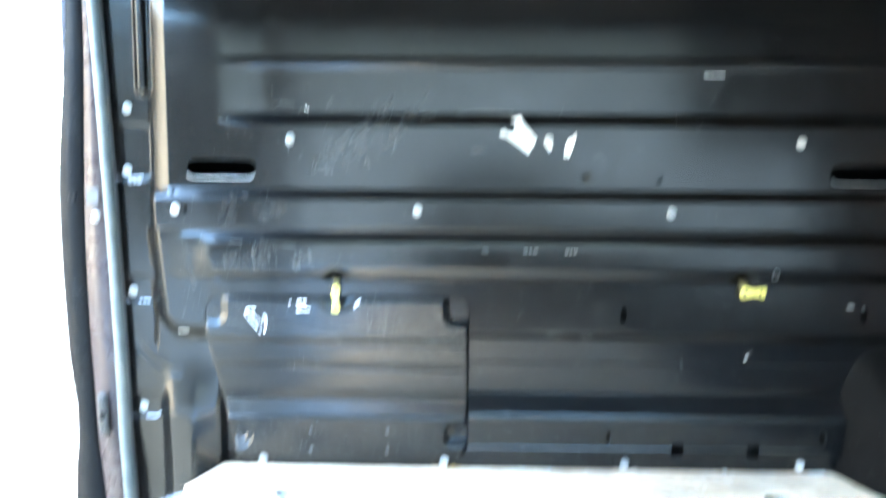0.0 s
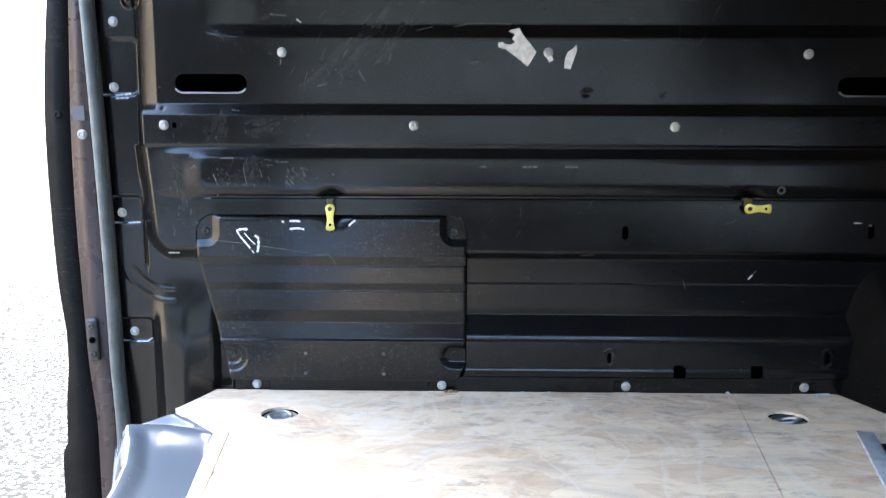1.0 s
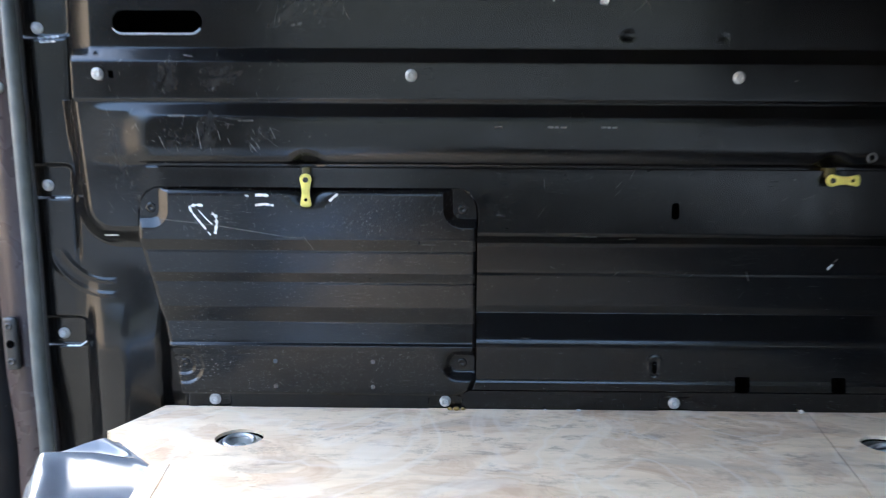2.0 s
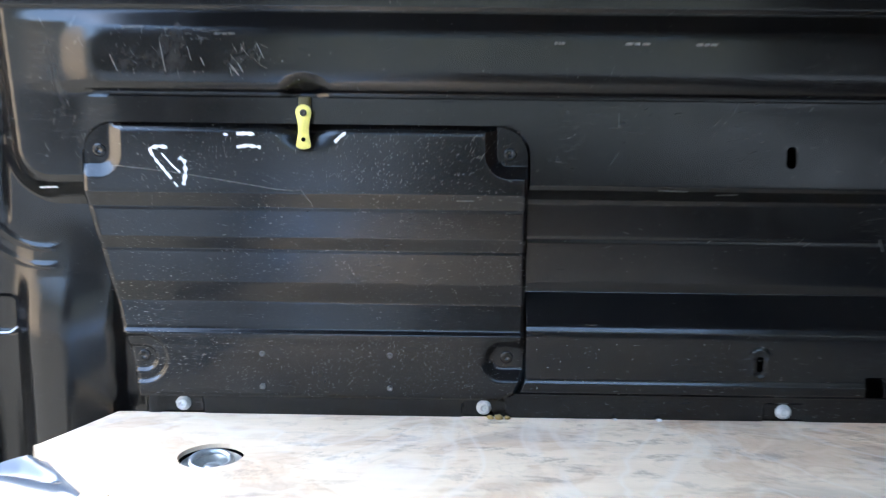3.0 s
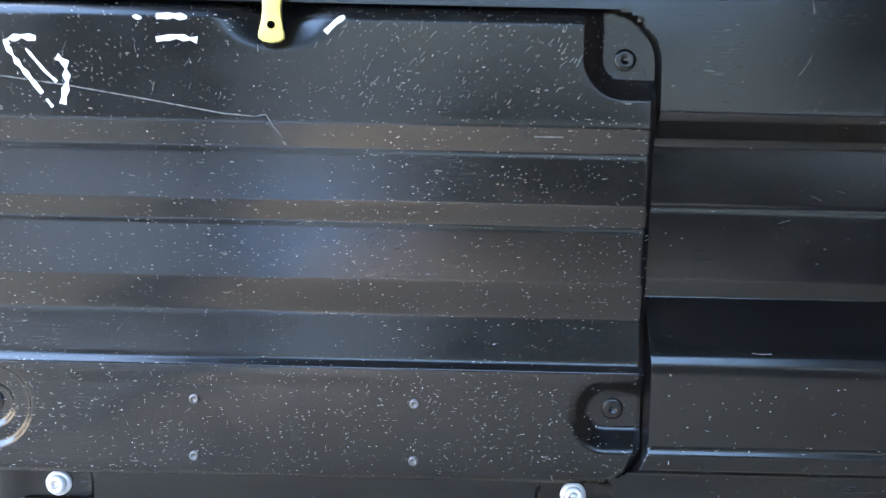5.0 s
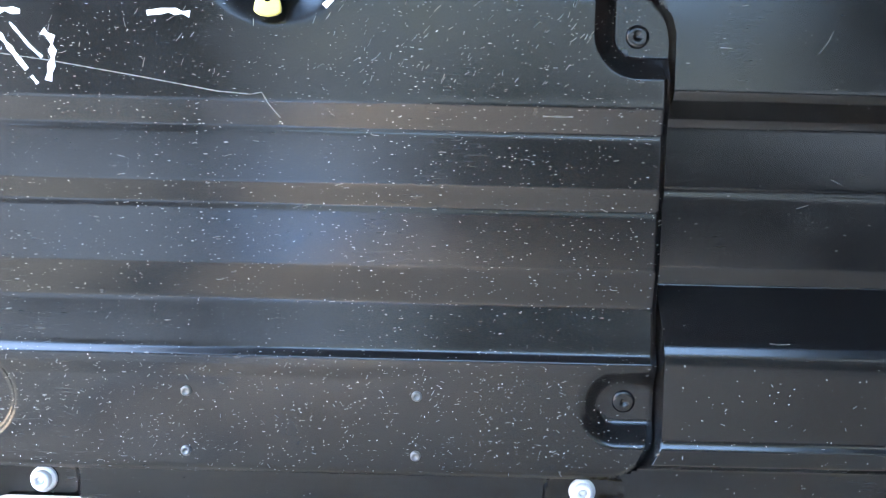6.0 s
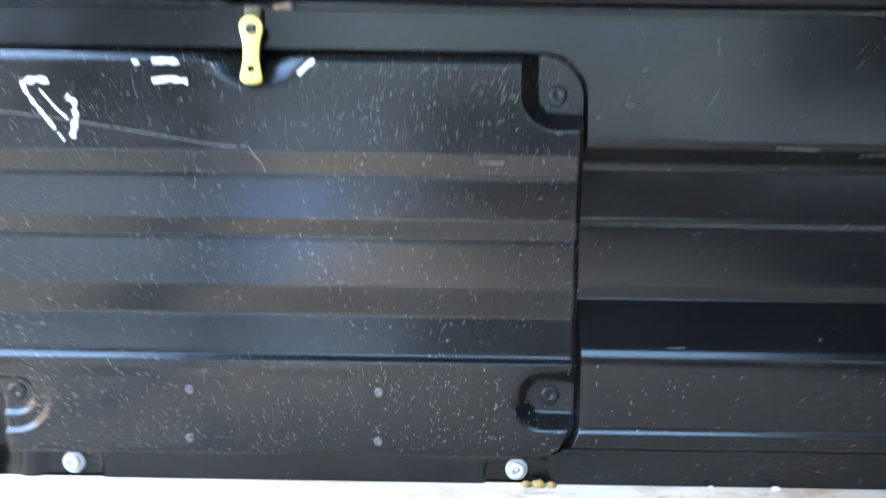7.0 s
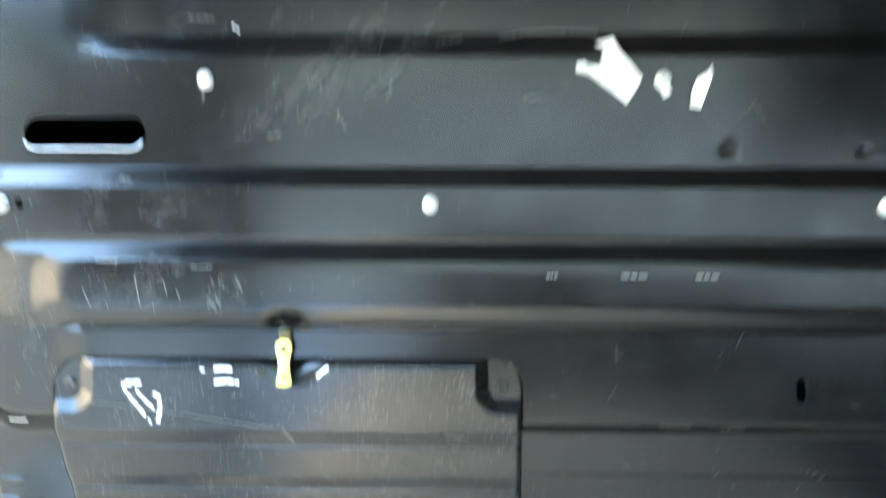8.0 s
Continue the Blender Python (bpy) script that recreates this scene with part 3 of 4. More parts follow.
scrap("torn_label", [(0.124, 0.703), (0.144, 0.708), (0.153, 0.693), (0.166, 0.678), (0.177, 0.664), (0.170, 0.651), (0.161, 0.637), (0.141, 0.653), (0.119, 0.669), (0.105, 0.673), (0.104, 0.680), (0.113, 0.682), (0.118, 0.678), (0.128, 0.677),
                     (0.137, 0.682), (0.131, 0.688), (0.136, 0.696)], -0.0014, PAPER, "torn white paper label stuck to the wall", "label")
scrap("torn_label_strip", [(0.252, 0.677), (0.254, 0.667), (0.248, 0.649), (0.242, 0.632), (0.230, 0.634), (0.231, 0.651), (0.236, 0.664), (0.246, 0.670)], -0.0014, PAPER, "narrow strip of torn white paper on the wall", "label")
scrap("label_remnant", [(0.194, 0.657), (0.206, 0.657), (0.210, 0.649), (0.202, 0.644), (0.198, 0.651)], -0.0014, PAPER, "small remnant of white paper under a bolt", "label")
for x_, w_ in ((0.078, 0.012), (0.167, 0.028), (0.246, 0.024)):
    pieces = [(x_ - w_ / 2, w_ * 0.3), (x_ - w_ * 0.12, w_ * 0.22), (x_ + w_ * 0.18, w_ * 0.32)]
    bm = bmesh.new()
    for a_, l_ in pieces:
        box(bm, a_, a_ + l_, -0.0216, -0.0210, 0.4465, 0.4490)
    tagged(link_mesh("printed_mark", bm, material("faded_print", (0.2, 0.2, 0.2), 0.7), smooth=False), "faint pale printed marks on the black wall", "marking", "printed marks")


def ribbon(points, width, surface, lift=0.0005, bm=None):
    """A thin mark that follows a surface."""
    bm = bmesh.new() if bm is None else bm
    rows = []
    fine = []
    for (x0, z0), (x1, z1) in zip(points, points[1:]):
        n = max(2, int(math.hypot(x1 - x0, z1 - z0) / 0.004))
        fine += [(x0 + (x1 - x0) * k / n, z0 + (z1 - z0) * k / n) for k in range(n)]
    fine.append(points[-1])
    for i, (x, z) in enumerate(fine):
        a, b = fine[max(i - 1, 0)], fine[min(i + 1, len(fine) - 1)]
        d = Vector((b[0] - a[0], b[1] - a[1])).normalized()
        w = width * (0.15 + 0.75 * abs(math.sin(i * 1.7 + points[0][0] * 40))) / 2
        row = []
        for s in (-1, 1):
            px, pz = x - s * d.y * w, z + s * d.x * w
            y = float(surface(np.array([[px]]), np.array([[pz]]))[0, 0]) - lift
            row.append(bm.verts.new((px, y, pz)))
        rows.append(row)
    for a, b in zip(rows, rows[1:]):
        bm.faces.new((a[0], b[0], b[1], a[1]))
    return bm


part("scratch", ribbon([(-0.440, 0.303), (-0.40, 0.299), (-0.358, 0.294), (-0.299, 0.285), (-0.250, 0.277), (-0.228, 0.2755), (-0.221, 0.277), (-0.216, 0.269), (-0.209, 0.261)], 0.0012, cover_depth), SCRATCH, cover, "long pale scratch")
for pts_, w_ in (([(-0.399, 0.320), (-0.397, 0.324), (-0.388, 0.326), (-0.378, 0.325)], 0.006), ([(-0.399, 0.321), (-0.391, 0.309), (-0.382, 0.298), (-0.374, 0.288)], 0.005), ([(-0.364, 0.313), (-0.358, 0.309), (-0.357, 0.296), (-0.360, 0.281)], 0.0065),
                 ([(-0.385, 0.318), (-0.372, 0.303), (-0.364, 0.296)], 0.003), ([(-0.371, 0.284), (-0.367, 0.279)], 0.003), ([(-0.296, 0.3415), (-0.284, 0.342), (-0.275, 0.341)], 0.006), ([(-0.296, 0.326), (-0.282, 0.328), (-0.268, 0.326)], 0.0055),
                 ([(-0.312, 0.341), (-0.306, 0.340)], 0.004), ([(-0.181, 0.333), (-0.174, 0.340), (-0.168, 0.344)], 0.0055), ([(-0.037, 0.266), (-0.017, 0.266)], 0.0015)):
    part("bright_mark", ribbon(pts_, w_, cover_depth), PALE_MARK if w_ > 0.0025 else SCRATCH, cover, "bright pale mark on the cover")
# scuffs; the last four ribbons are glints painted on the pillar pads' ledges
for k_, (pts_, w_) in enumerate((([(0.618, 0.246), (0.612, 0.240)], 0.0024), ([(0.611, 0.237), (0.606, 0.233), (0.603, 0.228)], 0.0045), ([(-0.545, 0.275), (-0.520, 0.276)], 0.0035), ([(0.02, 0.712), (0.05, 0.718), (0.10, 0.7185), (0.13, 0.717)], 0.002), ([(-0.05, 0.705), (-0.02, 0.712)], 0.002),
                                 ([(0.50, 0.792), (0.54, 0.791)], 0.003), ([(0.20, 0.281), (0.235, 0.280)], 0.002), ([(0.27, 0.276), (0.295, 0.277)], 0.002), ([(0.79, 0.343), (0.805, 0.342)], 0.003), ([(0.82, 0.338), (0.825, 0.338)], 0.003),
                                 ([(-0.33, 0.735), (-0.30, 0.733)], 0.002), ([(-0.28, 0.726), (-0.272, 0.720)], 0.003), ([(0.475, 0.225), (0.480, 0.210)], 0.002),
                                 ([(-0.300, 0.420), (-0.291, 0.408)], 0.0022), ([(-0.292, 0.422), (-0.286, 0.412)], 0.0022), ([(-0.382, 0.445), (-0.376, 0.412)], 0.0018), ([(-0.44, 0.430), (-0.432, 0.412)], 0.0018), ([(-0.335, 0.428), (-0.331, 0.419)], 0.002), ([(-0.425, 0.462), (-0.400, 0.4625)], 0.0022),
                                 ([(-0.309, 0.652), (-0.311, 0.640)], 0.0022), ([(-0.45, 0.700), (-0.425, 0.694)], 0.002), ([(-0.24, 0.600), (-0.222, 0.604)], 0.002), ([(-0.16, 0.628), (-0.150, 0.610)], 0.0018), ([(-0.405, 0.555), (-0.39, 0.552)], 0.002), ([(-0.32, 0.455), (-0.295, 0.4555)], 0.0018), ([(-0.27, 0.445), (-0.262, 0.428)], 0.0018), ([(-0.35, 0.44), (-0.346, 0.425)], 0.0016), ([(-0.642, 0.583), (-0.612, 0.587)], 0.004), ([(-0.640, 0.577), (-0.614, 0.578)], 0.003), ([(-0.630, 0.333), (-0.604, 0.334)], 0.003), ([(-0.622, 0.091), (-0.600, 0.091), (-0.590, 0.098)], 0.0035))):
    tagged(link_mesh("scuff_glint", ribbon(pts_, w_, wall_depth), PALE_MARK if w_ > 0.0025 else SCRATCH, smooth=False), "pale mark on the black wall paint: scuffs, and painted glints of ledges", "scuff", "wall scuffs")

def hairlines(surface, fields, seed):
    """Fine random scratches: fields of (count, x0, x1, z0, z1, angle, spread, longest), angles in degrees from the level."""
    rng = random.Random(seed)
    bm = bmesh.new()
    for count, x0, x1, z0, z1, angle, spread, longest in fields:
        for _ in range(count):
            x, z, a = rng.uniform(x0, x1), rng.uniform(z0, z1), radians(rng.gauss(angle, spread))
            length = longest * rng.uniform(0.15, 1.0) ** 1.6
            bend = rng.uniform(-0.06, 0.06)
            end = (x + length * math.cos(a), z + length * math.sin(a))
            mid = ((x + end[0]) / 2 - bend * length * math.sin(a), (z + end[1]) / 2 + bend * length * math.cos(a))
            ribbon([(x, z), mid, end], rng.uniform(0.0004, 0.0009), surface, 0.0004, bm)
    return bm


tagged(part("scuffing", hairlines(wall_depth, ((40, -0.440, -0.280, 0.402, 0.462, 80, 30, 0.009), (10, -0.40, -0.33, 0.440, 0.464, 2, 4, 0.022), (20, -0.30, -0.255, 0.402, 0.440, 110, 25, 0.014), (34, -0.30, -0.10, 0.60, 0.74, 55, 14, 0.030), (24, -0.46, -0.32, 0.64, 0.76, 100, 40, 0.012),
                                                    (34, -0.55, -0.25, 0.492, 0.556, 75, 40, 0.009), (24, -0.54, -0.47, 0.30, 0.48, 95, 25, 0.016), (22, 0.07, 0.60, 0.30, 0.38, 45, 40, 0.018), (16, 0.05, 0.60, 0.60, 0.74, 20, 40, 0.030), (16, 0.10, 0.75, 0.06, 0.27, 15, 25, 0.014), (260, 0.05, 0.74, 0.0, 0.104, 10, 40, 0.0036)), 4), SCRATCH, wall_side, "fine pale scratches"), kind="stuff")
tagged(part("scuffing", hairlines(cover_depth, ((120, -0.19, 0.0, 0.283, 0.340, 52, 14, 0.0060), (50, -0.43, -0.22, 0.283, 0.340, 75, 35, 0.0065), (60, -0.42, 0.02, 0.115, 0.27, 3, 8, 0.0060), (420, -0.40, 0.0, 0.024, 0.100, 15, 40, 0.0034)), 9), SCRATCH, cover, "fine pale scratches"), kind="stuff")

FLECK = material("pale_grit_fleck", (0.30, 0.30, 0.295), 0.8)
tagged(part("flecks", hairlines(cover_depth, ((320, -0.43, 0.03, 0.024, 0.106, 10, 60, 0.0014), (110, -0.45, 0.03, 0.11, 0.27, 5, 40, 0.0016), (50, -0.43, 0.0, 0.28, 0.345, 60, 40, 0.0020)), 21), FLECK, cover, "pale specks of grit"), kind="stuff")
tagged(part("flecks", hairlines(wall_depth, ((300, 0.06, 0.74, 0.0, 0.108, 10, 60, 0.0016), (40, 0.06, 0.74, 0.17, 0.38, 20, 60, 0.0016), (40, -0.53, 0.0, 0.40, 0.55, 60, 60, 0.0018)), 23), FLECK, wall_side, "pale specks of grit"), kind="stuff")

# ---- floor ----
floor = tagged(new("floor"), "worn plywood load floor with stains", "floor", kind="structure")
CUPS = [(-0.294, -0.140), (0.630, -0.141)]


def floor_rim(x, y):
    """Signed distance to the whole plywood outline: cut round the foot of the pillar, the sill, the wheel housing and the side step."""
    d = np.maximum(y + 0.001, -1.58 - y)
    foot = -(x + 0.452 - 0.30 * y - 0.9 * y * np.abs(y) * 0.35)
    corner = np.maximum(-((x + 0.487) * 0.727 + (y + 0.122) * 0.686), -(x + 0.489))
    sill = -(x + 0.387 - 0.16 * np.minimum(-0.228 - y, 0.262))
    d = np.maximum(d, np.where(y > -0.118, foot, np.where(y > -0.228, corner, sill)))
    arch = np.where(y > -0.115, (x - 0.786 + 0.28 * y), x - 1.55)
    step = np.minimum(x - 0.740 - 0.33 * np.maximum(y + 0.217, -0.24), -0.217 - y) * 0.9
    return np.maximum(np.maximum(d, arch), step)


def board_cut(side):
    def cut(x, y):
        d = floor_rim(x, y)
        for cx, cy in CUPS:
            d = np.maximum(d, 0.0345 - np.hypot(x - cx, y - cy))
        seam = x - 0.580 - 0.205 * y
        crack = x + 0.391 + 0.136 * np.maximum(y, -0.5)
        if side == "right":
            return np.maximum(d, -seam + 0.0007)
        if side == "left":
            return np.maximum(d, np.maximum(crack + 0.0009, y + 0.239))
        return np.maximum(np.maximum(d, seam + 0.0007), np.minimum(-crack + 0.0009, -0.239 - y))
    return cut


def board_height(x, y):
    return 0 * x


for side_, u_ in (("left", lines((-0.42, -0.12, 0.01))), ("middle", lines((-0.50, -0.33, 0.006), (-0.33, -0.245, 0.005), (-0.245, 0.60, 0.012))), ("right", lines((0.24, 0.59, 0.012), (0.59, 0.67, 0.005), (0.67, 1.55, 0.016)))):
    b_ = sheet_object("plywood_board", pressing(u_, lines((-1.58, -0.26, 0.02), (-0.26, -0.18, 0.008), (-0.18, -0.09, 0.005), (-0.09, 0.0, 0.008)), board_height, board_cut(side_), (0, 0, -0.018), level), PLY, floor)
    tagged(b_, "stained plywood board")

under = box(bmesh.new(), -0.335, 1.6, -1.6, 0.05, -0.075, -0.035)
tagged(link_mesh("floor_pan", under, LINING, smooth=False), "dark steel floor pan under the plywood", "floor", kind="structure")


# crumbs along the foot of the wall
for k_, (x_, w_, d_, h_) in enumerate(((0.214, 0.008, 0.005, 0.003), (0.567, 0.008, 0.006, 0.005), (0.752, 0.034, 0.008, 0.003), (0.160, 0.005, 0.004, 0.003))):
    bm = box(bmesh.new(), -w_ / 2, w_ / 2, -d_ / 2, d_ / 2, 0, h_, 0.0016, 1)
    for v in bm.verts:
        v.co += Vector((noise.noise(v.co * 300 + Vector((k_, 0, 0))), noise.noise(v.co * 310), 0)) * 0.0015
    crumb = tagged(link_mesh("plaster_crumb", bm, PAPER, smooth=False), "small white crumb lying at the foot of the wall", "crumb", "crumbs on the floor")
    crumb.matrix_basis = Matrix.Translation((x_, -0.010, 0.0003)) @ Matrix.Rotation(0.2 * k_ - 0.25, 4, "Z")
FOAM = material("yellowed_sealant", (0.30, 0.20, 0.06), 0.7)
for k_, (x_, r_) in enumerate(((0.008, 0.0045), (0.018, 0.006), (0.029, 0.004))):
    bm = bmesh.new()
    bmesh.ops.create_icosphere(bm, subdivisions=2, radius=r_)
    for v in bm.verts:
        v.co *= 1 + 0.35 * noise.noise(v.co * 260 + Vector((k_ * 3.0, 0, 0)))
        v.co.z = max(v.co.z * 0.6, -0.001)
    blob = tagged(link_mesh("sealant_blob", bm, FOAM), "yellowed blob of old sealant where wall meets floor", "sealant", "sealant blobs")
    blob.location = (x_, -0.008, 0.0012)


# ---- lashing cups ----
def lashing_cup(turn):
    # the second dish takes a darker metal in place of dimmer light
    ob = link_mesh("lashing_ring", lathe(bmesh.new(), [(0, -0.016), (0.013, -0.016), (0.022, -0.013), (0.0265, -0.008), (0.0300, -0.0062), (0.0318, -0.0075), (0.0318, -0.036)], 32), DULL if turn else ZINC)
    bm = bmesh.new()
    pts = [(0.0205 * math.cos(a), 0.0205 * math.sin(a), -0.006 + (0.003 + 0.003 * turn) * math.sin(a)) for a in (2 * math.pi * k / 28 for k in range(29))]
    part("ring", tube(bm, pts, 0.0035, 8), ZINC, ob, "loose steel ring")
    part("centre_bolt", lathe(bmesh.new(), [(0, -0.010), (0.007, -0.010), (0.009, -0.012), (0.009, -0.018)], 20), ZINC, ob)
    # near-black ring added as the shaded gap between board and dish
    part("recess_shade_ring", lathe(bmesh.new(), [(0.0338, -0.0345), (0.0338, -0.0055), (0.0343, -0.0050), (0.0343, -0.0345)], 32), DARK, ob, "dark ring added as the shade under the recess edge")
    return ob


for k_, (x_, y_) in enumerate(CUPS):
    c_ = lashing_cup(k_)
    tagged(c_, "lashing ring in a round recess of the floor, its dish darkened as shade" if k_ else "zinc lashing ring in a round recess of the floor", "lashing ring", "lashing rings")
    c_.matrix_basis = Matrix.Translation((x_, y_, 0.0)) @ Matrix.Rotation(0.5 + 3.4 * k_, 4, "Z")

strip = bmesh.new()
box(strip, -0.028, 0.0, -0.25, 0.0, 0.0005, 0.004, 0.001)
edge_strip = tagged(link_mesh("edge_strip", strip, ALLOY), "grey alloy strip along the edge of the floor", "edge strip")
edge_strip.matrix_basis = Matrix.Translation((0.7415, -0.222, 0)) @ Matrix.Rotation(-math.atan(0.33), 4, "Z")
well = box(bmesh.new(), 0.45, 1.6, -1.6, -0.20, -0.034, -0.030)
tagged(link_mesh("step_well", well, PLASTIC, smooth=False), "dark plastic step well beside the floor", "step", kind="structure")


# ---- rear sill ----
def sill_edge(y):
    return np.interp(y, (-1.6, -0.52, -0.407, -0.307, -0.189, 0.0), (-0.478, -0.478, -0.493, -0.515, -0.560, -0.640))


def sill_lip(x):
    return -0.182 - 0.30 * np.maximum(x + 0.490, 0.0)


def sill_depth(x, y):
    # a shallow glossy bowl in front of a lip, rolling off towards the doorway
    front = np.maximum(sill_lip(x) - y, 0.0)
    back = np.maximum(y - sill_lip(x), 0.0)
    z = -0.008 - 0.034 * (1 - np.exp(-(front / 0.055) ** 1.5)) - 0.010 * ss(0.0, 0.014, back) + 0.016 * ss(0.016, 0.042, back)
    # rim beside the plywood
    edge = np.where(y > -0.228, (x + 0.487) * 0.727 + (y + 0.122) * 0.686, x + 0.387 - 0.16 * np.minimum(-0.228 - y, 0.262))
    z = z + (-0.008 - z) * ss(-0.014, -0.003, edge)
    # roll towards the doorway, with a rounded corner
    z = z + 0.012 * ss(0.045, 0.012, x - sill_edge(y)) * ss(0.0, 0.05, front) - 0.05 * ss(0.010, -0.022, x - sill_edge(y)) ** 1.4
    for k in range(4):
        for j in range(3):
            z = z + 0.0015 * ss(0.004, 0.0015, round_box(x, y, -0.455 + 0.030 * j, -0.434 + 0.030 * j, -0.50 - 0.045 * k, -0.472 - 0.045 * k, 0.004))
    return z


def sill_cut(x, y):
    return np.maximum(sill_edge(y) - 0.020 - x, y - np.minimum(-0.164 + 0.33 * (x + 0.554), -0.142))


rear_sill = sheet_object("sill_tread", pressing(lines((-0.60, -0.34, 0.003)), lines((-1.55, -0.66, 0.03), (-0.66, -0.32, 0.005), (-0.32, -0.12, 0.003)), sill_depth, sill_cut, (0, 0, -0.03), level), TREAD)
tagged(rear_sill, "glossy blue-grey plastic tread along the door sill", "sill tread", kind="structure")


# ---- door opening: seal, jamb, open door ----
def seal_x(z):
    return -0.657 - 0.010 * z - 0.030 * np.maximum(z - 0.1, 0) ** 1.5 + 0.006 * ss(0.08, -0.10, z)


def seal_point(z):
    return (float(seal_x(z)), 0.005 - 0.03 * max(0.0, -z), float(z))


path = [seal_point(z) for z in np.arange(-0.30, 1.26, 0.02)]
seal = tagged(link_mesh("door_seal", tube(bmesh.new(), path, 0.0115, 14, 1.2), SEAL), "grey rubber door seal along the pillar", "door seal")
FLAP = material("black_rubber_flap", (0.02, 0.021, 0.022), 0.6)
part("seal_flap", tube(bmesh.new(), [(x + 0.0115, y + 0.004, z) for x, y, z in path], 0.0040, 8), FLAP, seal, "thin black rubber flap of the seal")


def jamb_left(z):
    return -0.717 - 0.010 * ss(0.0, 0.4, z) + 0.012 * ss(0.45, 0.9, z) + 0.012 * ss(0.08, -0.10, z)


def band(z0, z1, left, right, y_left, y_right, thick):
    """An upright strip between two curves of x over the height."""
    bm = bmesh.new()
    zs = np.arange(z0, z1 + 0.001, 0.02)
    rows = []
    for z in zs:
        xl, xr = float(left(z)), float(right(z))
        rows.append([bm.verts.new(p) for p in ((xl, y_left, z), ((xl + xr) / 2, (y_left + y_right) / 2 - 0.003, z), (xr, y_right, z), (xr, y_right + thick, z), (xl, y_left + thick, z))])
    for a, b in zip(rows, rows[1:]):
        for k in range(5):
            j = (k + 1) % 5
            bm.faces.new((a[k], a[j], b[j], b[k]))
    bm.faces.new(rows[0])
    bm.faces.new(rows[-1])
    bmesh.ops.recalc_face_normals(bm, faces=bm.faces[:])
    return bm


jamb = link_mesh("door_jamb", band(-0.46, 1.3, jamb_left, lambda z: seal_x(z) + 0.004, 0.012, 0.030, 0.09), BROWN)
tagged(jamb, "brown metallic painted door jamb", "door jamb", kind="structure")


def trim_left(z):
    z = np.asarray(z)
    return -0.771 + 0.018 * ss(0.50, 0.95, z) - 0.008 * np.cos((z - 0.5) * 5.0) * ss(0.0, 0.25, z) + 0.012 * np.exp(-((z - 0.07) / 0.09) ** 2) - 0.012 * ss(-0.12, -0.15, z)


open_door = link_mesh("rear_door", band(-0.34, 1.3, trim_left, lambda z: jamb_left(z) - 0.001, 0.016, 0.028, 0.05), PLASTIC)
tagged(open_door, "black trimmed edge of the open rear door", "door")
s_ = part("trim_screw", facing(screw_head(0.008, 0.003)), PLASTIC, open_door, "black trim screw")
s_.location = (-0.753, 0.017, 0.545)
back_leaf = part("door_leaf", box(bmesh.new(), -0.028, 0.0, 0.03, 0.75, -0.26, 1.25, 0.006), BROWN, open_door, "brown painted outer leaf")
back_leaf.matrix_basis = Matrix.Translation((-0.742, 0.03, 0)) @ Matrix.Rotation(radians(20), 4, "Z")

hinge = tagged(link_mesh("door_striker", box(bmesh.new(), -0.011, 0.011, -0.008, 0.004, -0.044, 0.044, 0.006), DARK_STEEL), "dark steel door striker plate on the brown jamb", "striker plate")
hinge.matrix_basis = Matrix.Translation((-0.702, 0.010, 0.098)) @ Matrix.Rotation(radians(-2), 4, "Y")
for z_ in (-0.029, 0.0, 0.029):
    s_ = part("striker_screw", facing(screw_head(0.0065, 0.003)), DARK_STEEL if z_ else DARK, hinge, "screw of the striker")
    s_.location = (0, -0.008, z_)
b_ = copy_thing(bolt, Matrix.Translation((-0.705, 0.013, 0.507)))
tagged(b_, "pale plated bolt on the brown door jamb")

tape = box(bmesh.new(), -0.012, 0.012, -0.0008, 0.002, -0.014, 0.014)
tape_ob = tagged(link_mesh("tape_patch", tape, material("grey_tape", (0.085, 0.09, 0.098), 0.6), smooth=False), "grey square of tape on the brown door jamb", "tape")
tape_ob.matrix_basis = Matrix.Translation((-0.710, 0.0135, 0.548))

# ---- wheel housing ----
MATT = material("matt_black_lining", (0.006, 0.0055, 0.005), 0.75)
n_ = node(MATT, "ShaderNodeTexNoise", Scale=60.0, Detail=6.0)
wire(MATT, place(MATT), n_.inputs["Vector"])
wire(MATT, ramp(MATT, n_.outputs[0], [(0.3, (0.0012, 0.001, 0.001)), (0.8, (0.0035, 0.003, 0.0028))]), bsdf(MATT).inputs["Base Color"])
bsdf(MATT).inputs["Specular IOR Level"].default_value = 0.08


def housing_depth(x, z):
    y = -0.20 * ss(0.774, 0.846, x - 0.06 * np.maximum(z - 0.02, 0)) * (1 - ss(0.08, 0.35, z + 0.05 * ss(1.1, 0.8, x)))
    return y + 0.03


HOUSING = painted_steel("dusty_housing_paint", (0.0030, 0.0028, 0.0026), 0.7, 0.10, 0.012, 0.10, 0.05)
housing = sheet_object("wheel_housing", pressing(lines((0.77, 0.90, 0.006), (0.90, 1.56, 0.03)), lines((-0.03, 0.36, 0.008)), housing_depth, lambda x, z: np.full_like(x, -1.0), (0, 0.02, 0), upright), HOUSING)
tagged(housing, "matt black wheel housing at the floor's edge", "wheel housing", kind="structure")

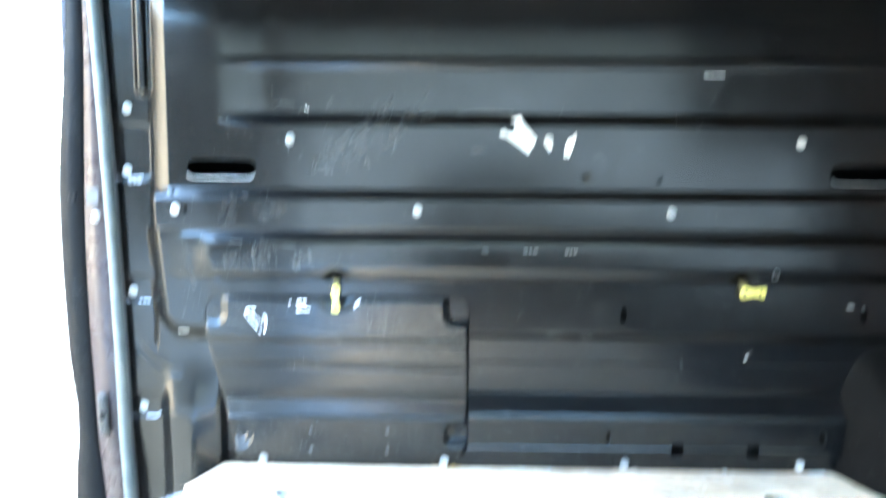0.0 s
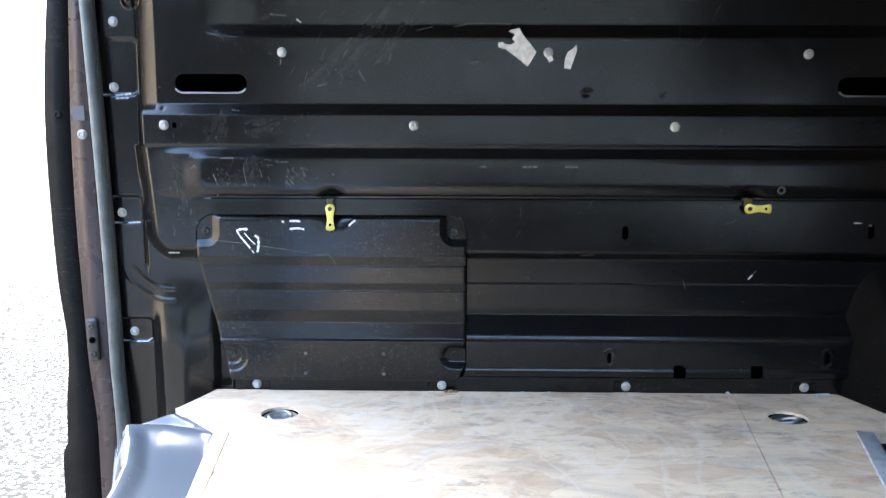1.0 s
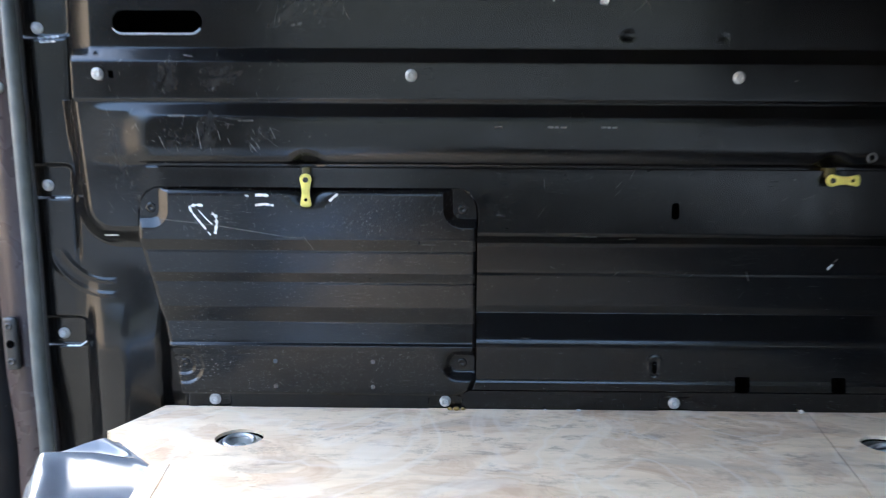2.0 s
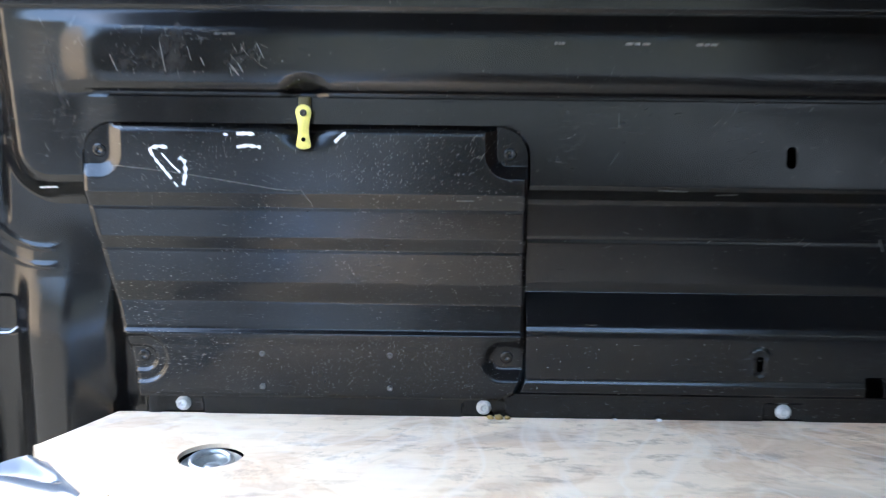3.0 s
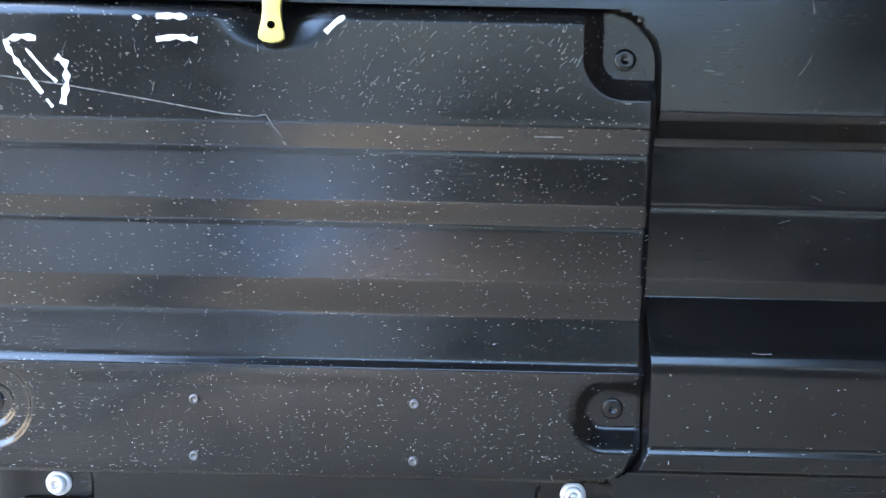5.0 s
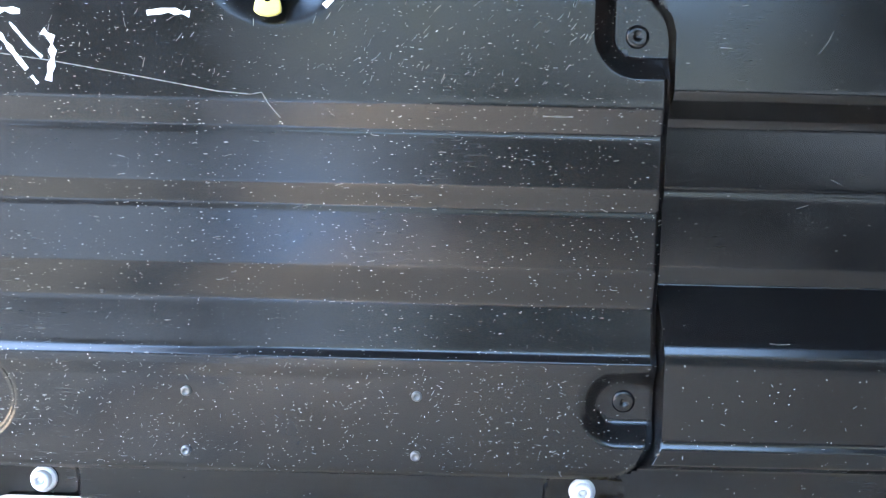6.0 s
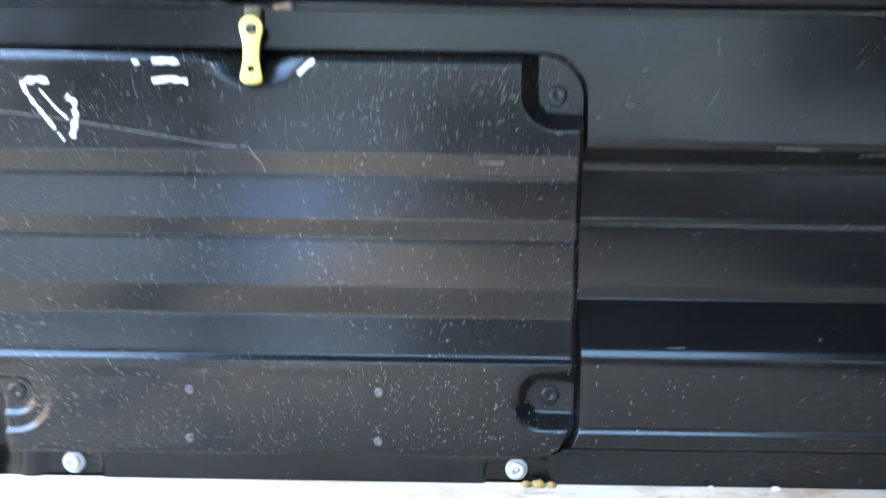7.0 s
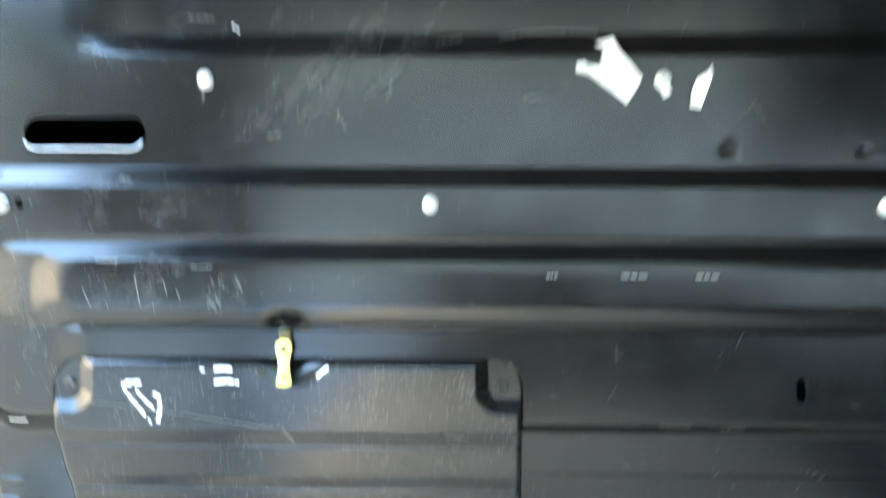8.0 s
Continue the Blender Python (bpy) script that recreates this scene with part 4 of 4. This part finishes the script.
# ---- unseen shell that closes the load bay and shapes its light ----
roof = box(bmesh.new(), -0.74, 1.65, -1.72, 0.13, 1.38, 1.44)
tagged(link_mesh("ceiling", roof, LINING, smooth=False), "dark painted roof lining of the van", "ceiling", kind="structure")
# added beam, out of view, keeps sky light off the up-facing ribs
rear_block = box(bmesh.new(), -0.74, -0.50, -1.63, -0.02, 1.10, 1.378, 0.01)
tagged(link_mesh("rear_light_block", rear_block, LINING, smooth=False), "unseen dark beam over the rear doorway, added to hold back sky light", "beam", kind="structure")
bulkhead = box(bmesh.new(), 1.58, 1.64, -1.70, 0.12, -0.15, 1.38)
BOARD_DARK = painted_steel("dark_reflection_board", (0.007, 0.007, 0.007), 0.7, 0.02, 0.05)
HARDBOARD = painted_steel("brown_hardboard", (0.05, 0.025, 0.016), 0.6, 0.02, 0.05)
tagged(link_mesh("wall_bulkhead", bulkhead, HARDBOARD, smooth=False), "brown hardboard bulkhead of the load bay", "wall", kind="structure")
# unseen blocks, added and sized for the dark parts of the wall's reflections
near = bmesh.new()
box(near, -0.74, -0.66, -1.70, -1.64, -0.30, 1.38)
box(near, -0.66, 1.05, -1.70, -1.64, 1.07, 1.38)
box(near, -0.16, 0.38, -1.70, -1.64, -0.30, 0.49)
box(near, 0.38, 0.92, -1.70, -1.64, -0.30, 0.40)
box(near, 0.92, 1.05, -1.70, -1.64, -0.30, 0.28)
box(near, 0.92, 1.05, -1.70, -1.64, 0.57, 1.07)
tagged(link_mesh("side_reflection_blocks", near, MATT, smooth=False), "unseen dark blocks round the side doorway, added for dark reflections", "wall", kind="structure")
# unseen boards; the gap between them is added to brighten one reflection
mirrored_boards = box(bmesh.new(), 1.46, 1.578, -1.70, -1.64, -0.15, 1.378)
box(mirrored_boards, 1.05, 1.46, -1.70, -1.64, -0.15, 0.28)
box(mirrored_boards, 1.05, 1.46, -1.70, -1.64, 0.57, 1.378)
tagged(link_mesh("reflection_boards", mirrored_boards, BOARD_DARK, smooth=False), "unseen dark boards beside the side doorway, their gap added for a bright reflection", "wall", kind="structure")
# unseen panel, added so that the cover mirrors something blue
low = box(bmesh.new(), -0.66, -0.16, -1.69, -1.645, -0.30, 0.16, 0.01)
NAVY = painted_steel("slate_blue_panel", (0.085, 0.15, 0.30), 0.6, 0.02, 0.05)
tagged(link_mesh("blue_reflection_panel", low, NAVY, smooth=False), "unseen slate blue panel, added for its blue reflection in the cover", "wall", kind="structure")
SLATE = painted_steel("dark_slate_blue_paint", (0.055, 0.074, 0.11), 0.5, 0.02, 0.05)
# unseen leaf, added for dark reflections above and blue ones below
leaf = box(bmesh.new(), -1.42, -0.75, -1.69, -1.64, -0.26, 1.36, 0.01)
leaf_ob = tagged(link_mesh("assumed_door_leaf", leaf, MATT, smooth=False), "unseen dark leaf in place of the other rear door, added for its reflection", "door", kind="structure")
part("lower_panel", box(bmesh.new(), -1.38, -0.79, -1.642, -1.632, -0.22, 0.28, 0.004), SLATE, leaf_ob, "slate-blue panel added for its blue reflection", smooth=False)

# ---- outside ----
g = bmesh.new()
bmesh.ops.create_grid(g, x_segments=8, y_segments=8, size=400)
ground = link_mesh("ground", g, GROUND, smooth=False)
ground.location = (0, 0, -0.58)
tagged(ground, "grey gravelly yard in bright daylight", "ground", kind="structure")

# unseen backdrop, green over blue-grey, added for the glossy paint to mirror
hedge = bmesh.new()
bmesh.ops.create_grid(hedge, x_segments=160, y_segments=30, size=1.0)
for v in hedge.verts:
    p = Vector((v.co.x * 16, 0, (v.co.y * 2.0 + 2.0) * (1 + 0.05 * float(ss(1.0, 3.0, v.co.x * 16))) - 0.5))
    v.co = p + Vector((0, 0.5 * noise.noise(p * 1.3) + 0.2 * noise.noise(p * 4.0), 0.3 * noise.noise(p * 2.1) if v.co.y > 0.9 else 0))
GREEN = material("backdrop_tones", (0.05, 0.07, 0.035), 0.8)
n_ = node(GREEN, "ShaderNodeTexNoise", Scale=1.6, Detail=8.0, Roughness=0.65)
wire(GREEN, place(GREEN), n_.inputs["Vector"])
leafy = ramp(GREEN, n_.outputs[0], [(0.35, (0.008, 0.0108, 0.0068)), (0.7, (0.028, 0.036, 0.024))])
greyish = ramp(GREEN, n_.outputs[0], [(0.35, (0.03, 0.038, 0.05)), (0.7, (0.075, 0.09, 0.115))])
up_ = node(GREEN, "ShaderNodeSeparateXYZ")
wire(GREEN, place(GREEN), up_.inputs[0])
wire(GREEN, mix(GREEN, ramp(GREEN, maths(GREEN, "MULTIPLY", up_.outputs[2], 0.25), [(0.42, 0.0), (0.60, 1.0)]), greyish, leafy), bsdf(GREEN).inputs["Base Color"])
backdrop = link_mesh("backdrop", hedge, GREEN)
backdrop.location = (0, -7.0, -0.6)
tagged(backdrop, "unseen plain backdrop, green over blue-grey, added for its reflection in the paint", "backdrop", kind="structure")

# plain plastered wall beyond the rear doors, unseen, turned sunward for tan reflections
TAN = material("tan_plaster", (0.42, 0.31, 0.21), 0.9)
n_ = node(TAN, "ShaderNodeTexNoise", Scale=1.5, Detail=8.0)
wire(TAN, place(TAN), n_.inputs["Vector"])
wire(TAN, ramp(TAN, n_.outputs[0], [(0.3, (0.42, 0.31, 0.21)), (0.7, (0.54, 0.42, 0.30))]), bsdf(TAN).inputs["Base Color"])
yard = box(bmesh.new(), -0.15, 0.15, -4.0, 4.0, -0.58, 2.9)
wall_yard = tagged(link_mesh("wall_yard", yard, TAN, smooth=False), "unseen plain tan wall across the yard, added for its reflection in the paint", "wall", kind="structure")
wall_yard.matrix_basis = Matrix.Translation((-7.2, -1.2, 0)) @ Matrix.Rotation(radians(42), 4, "Z")
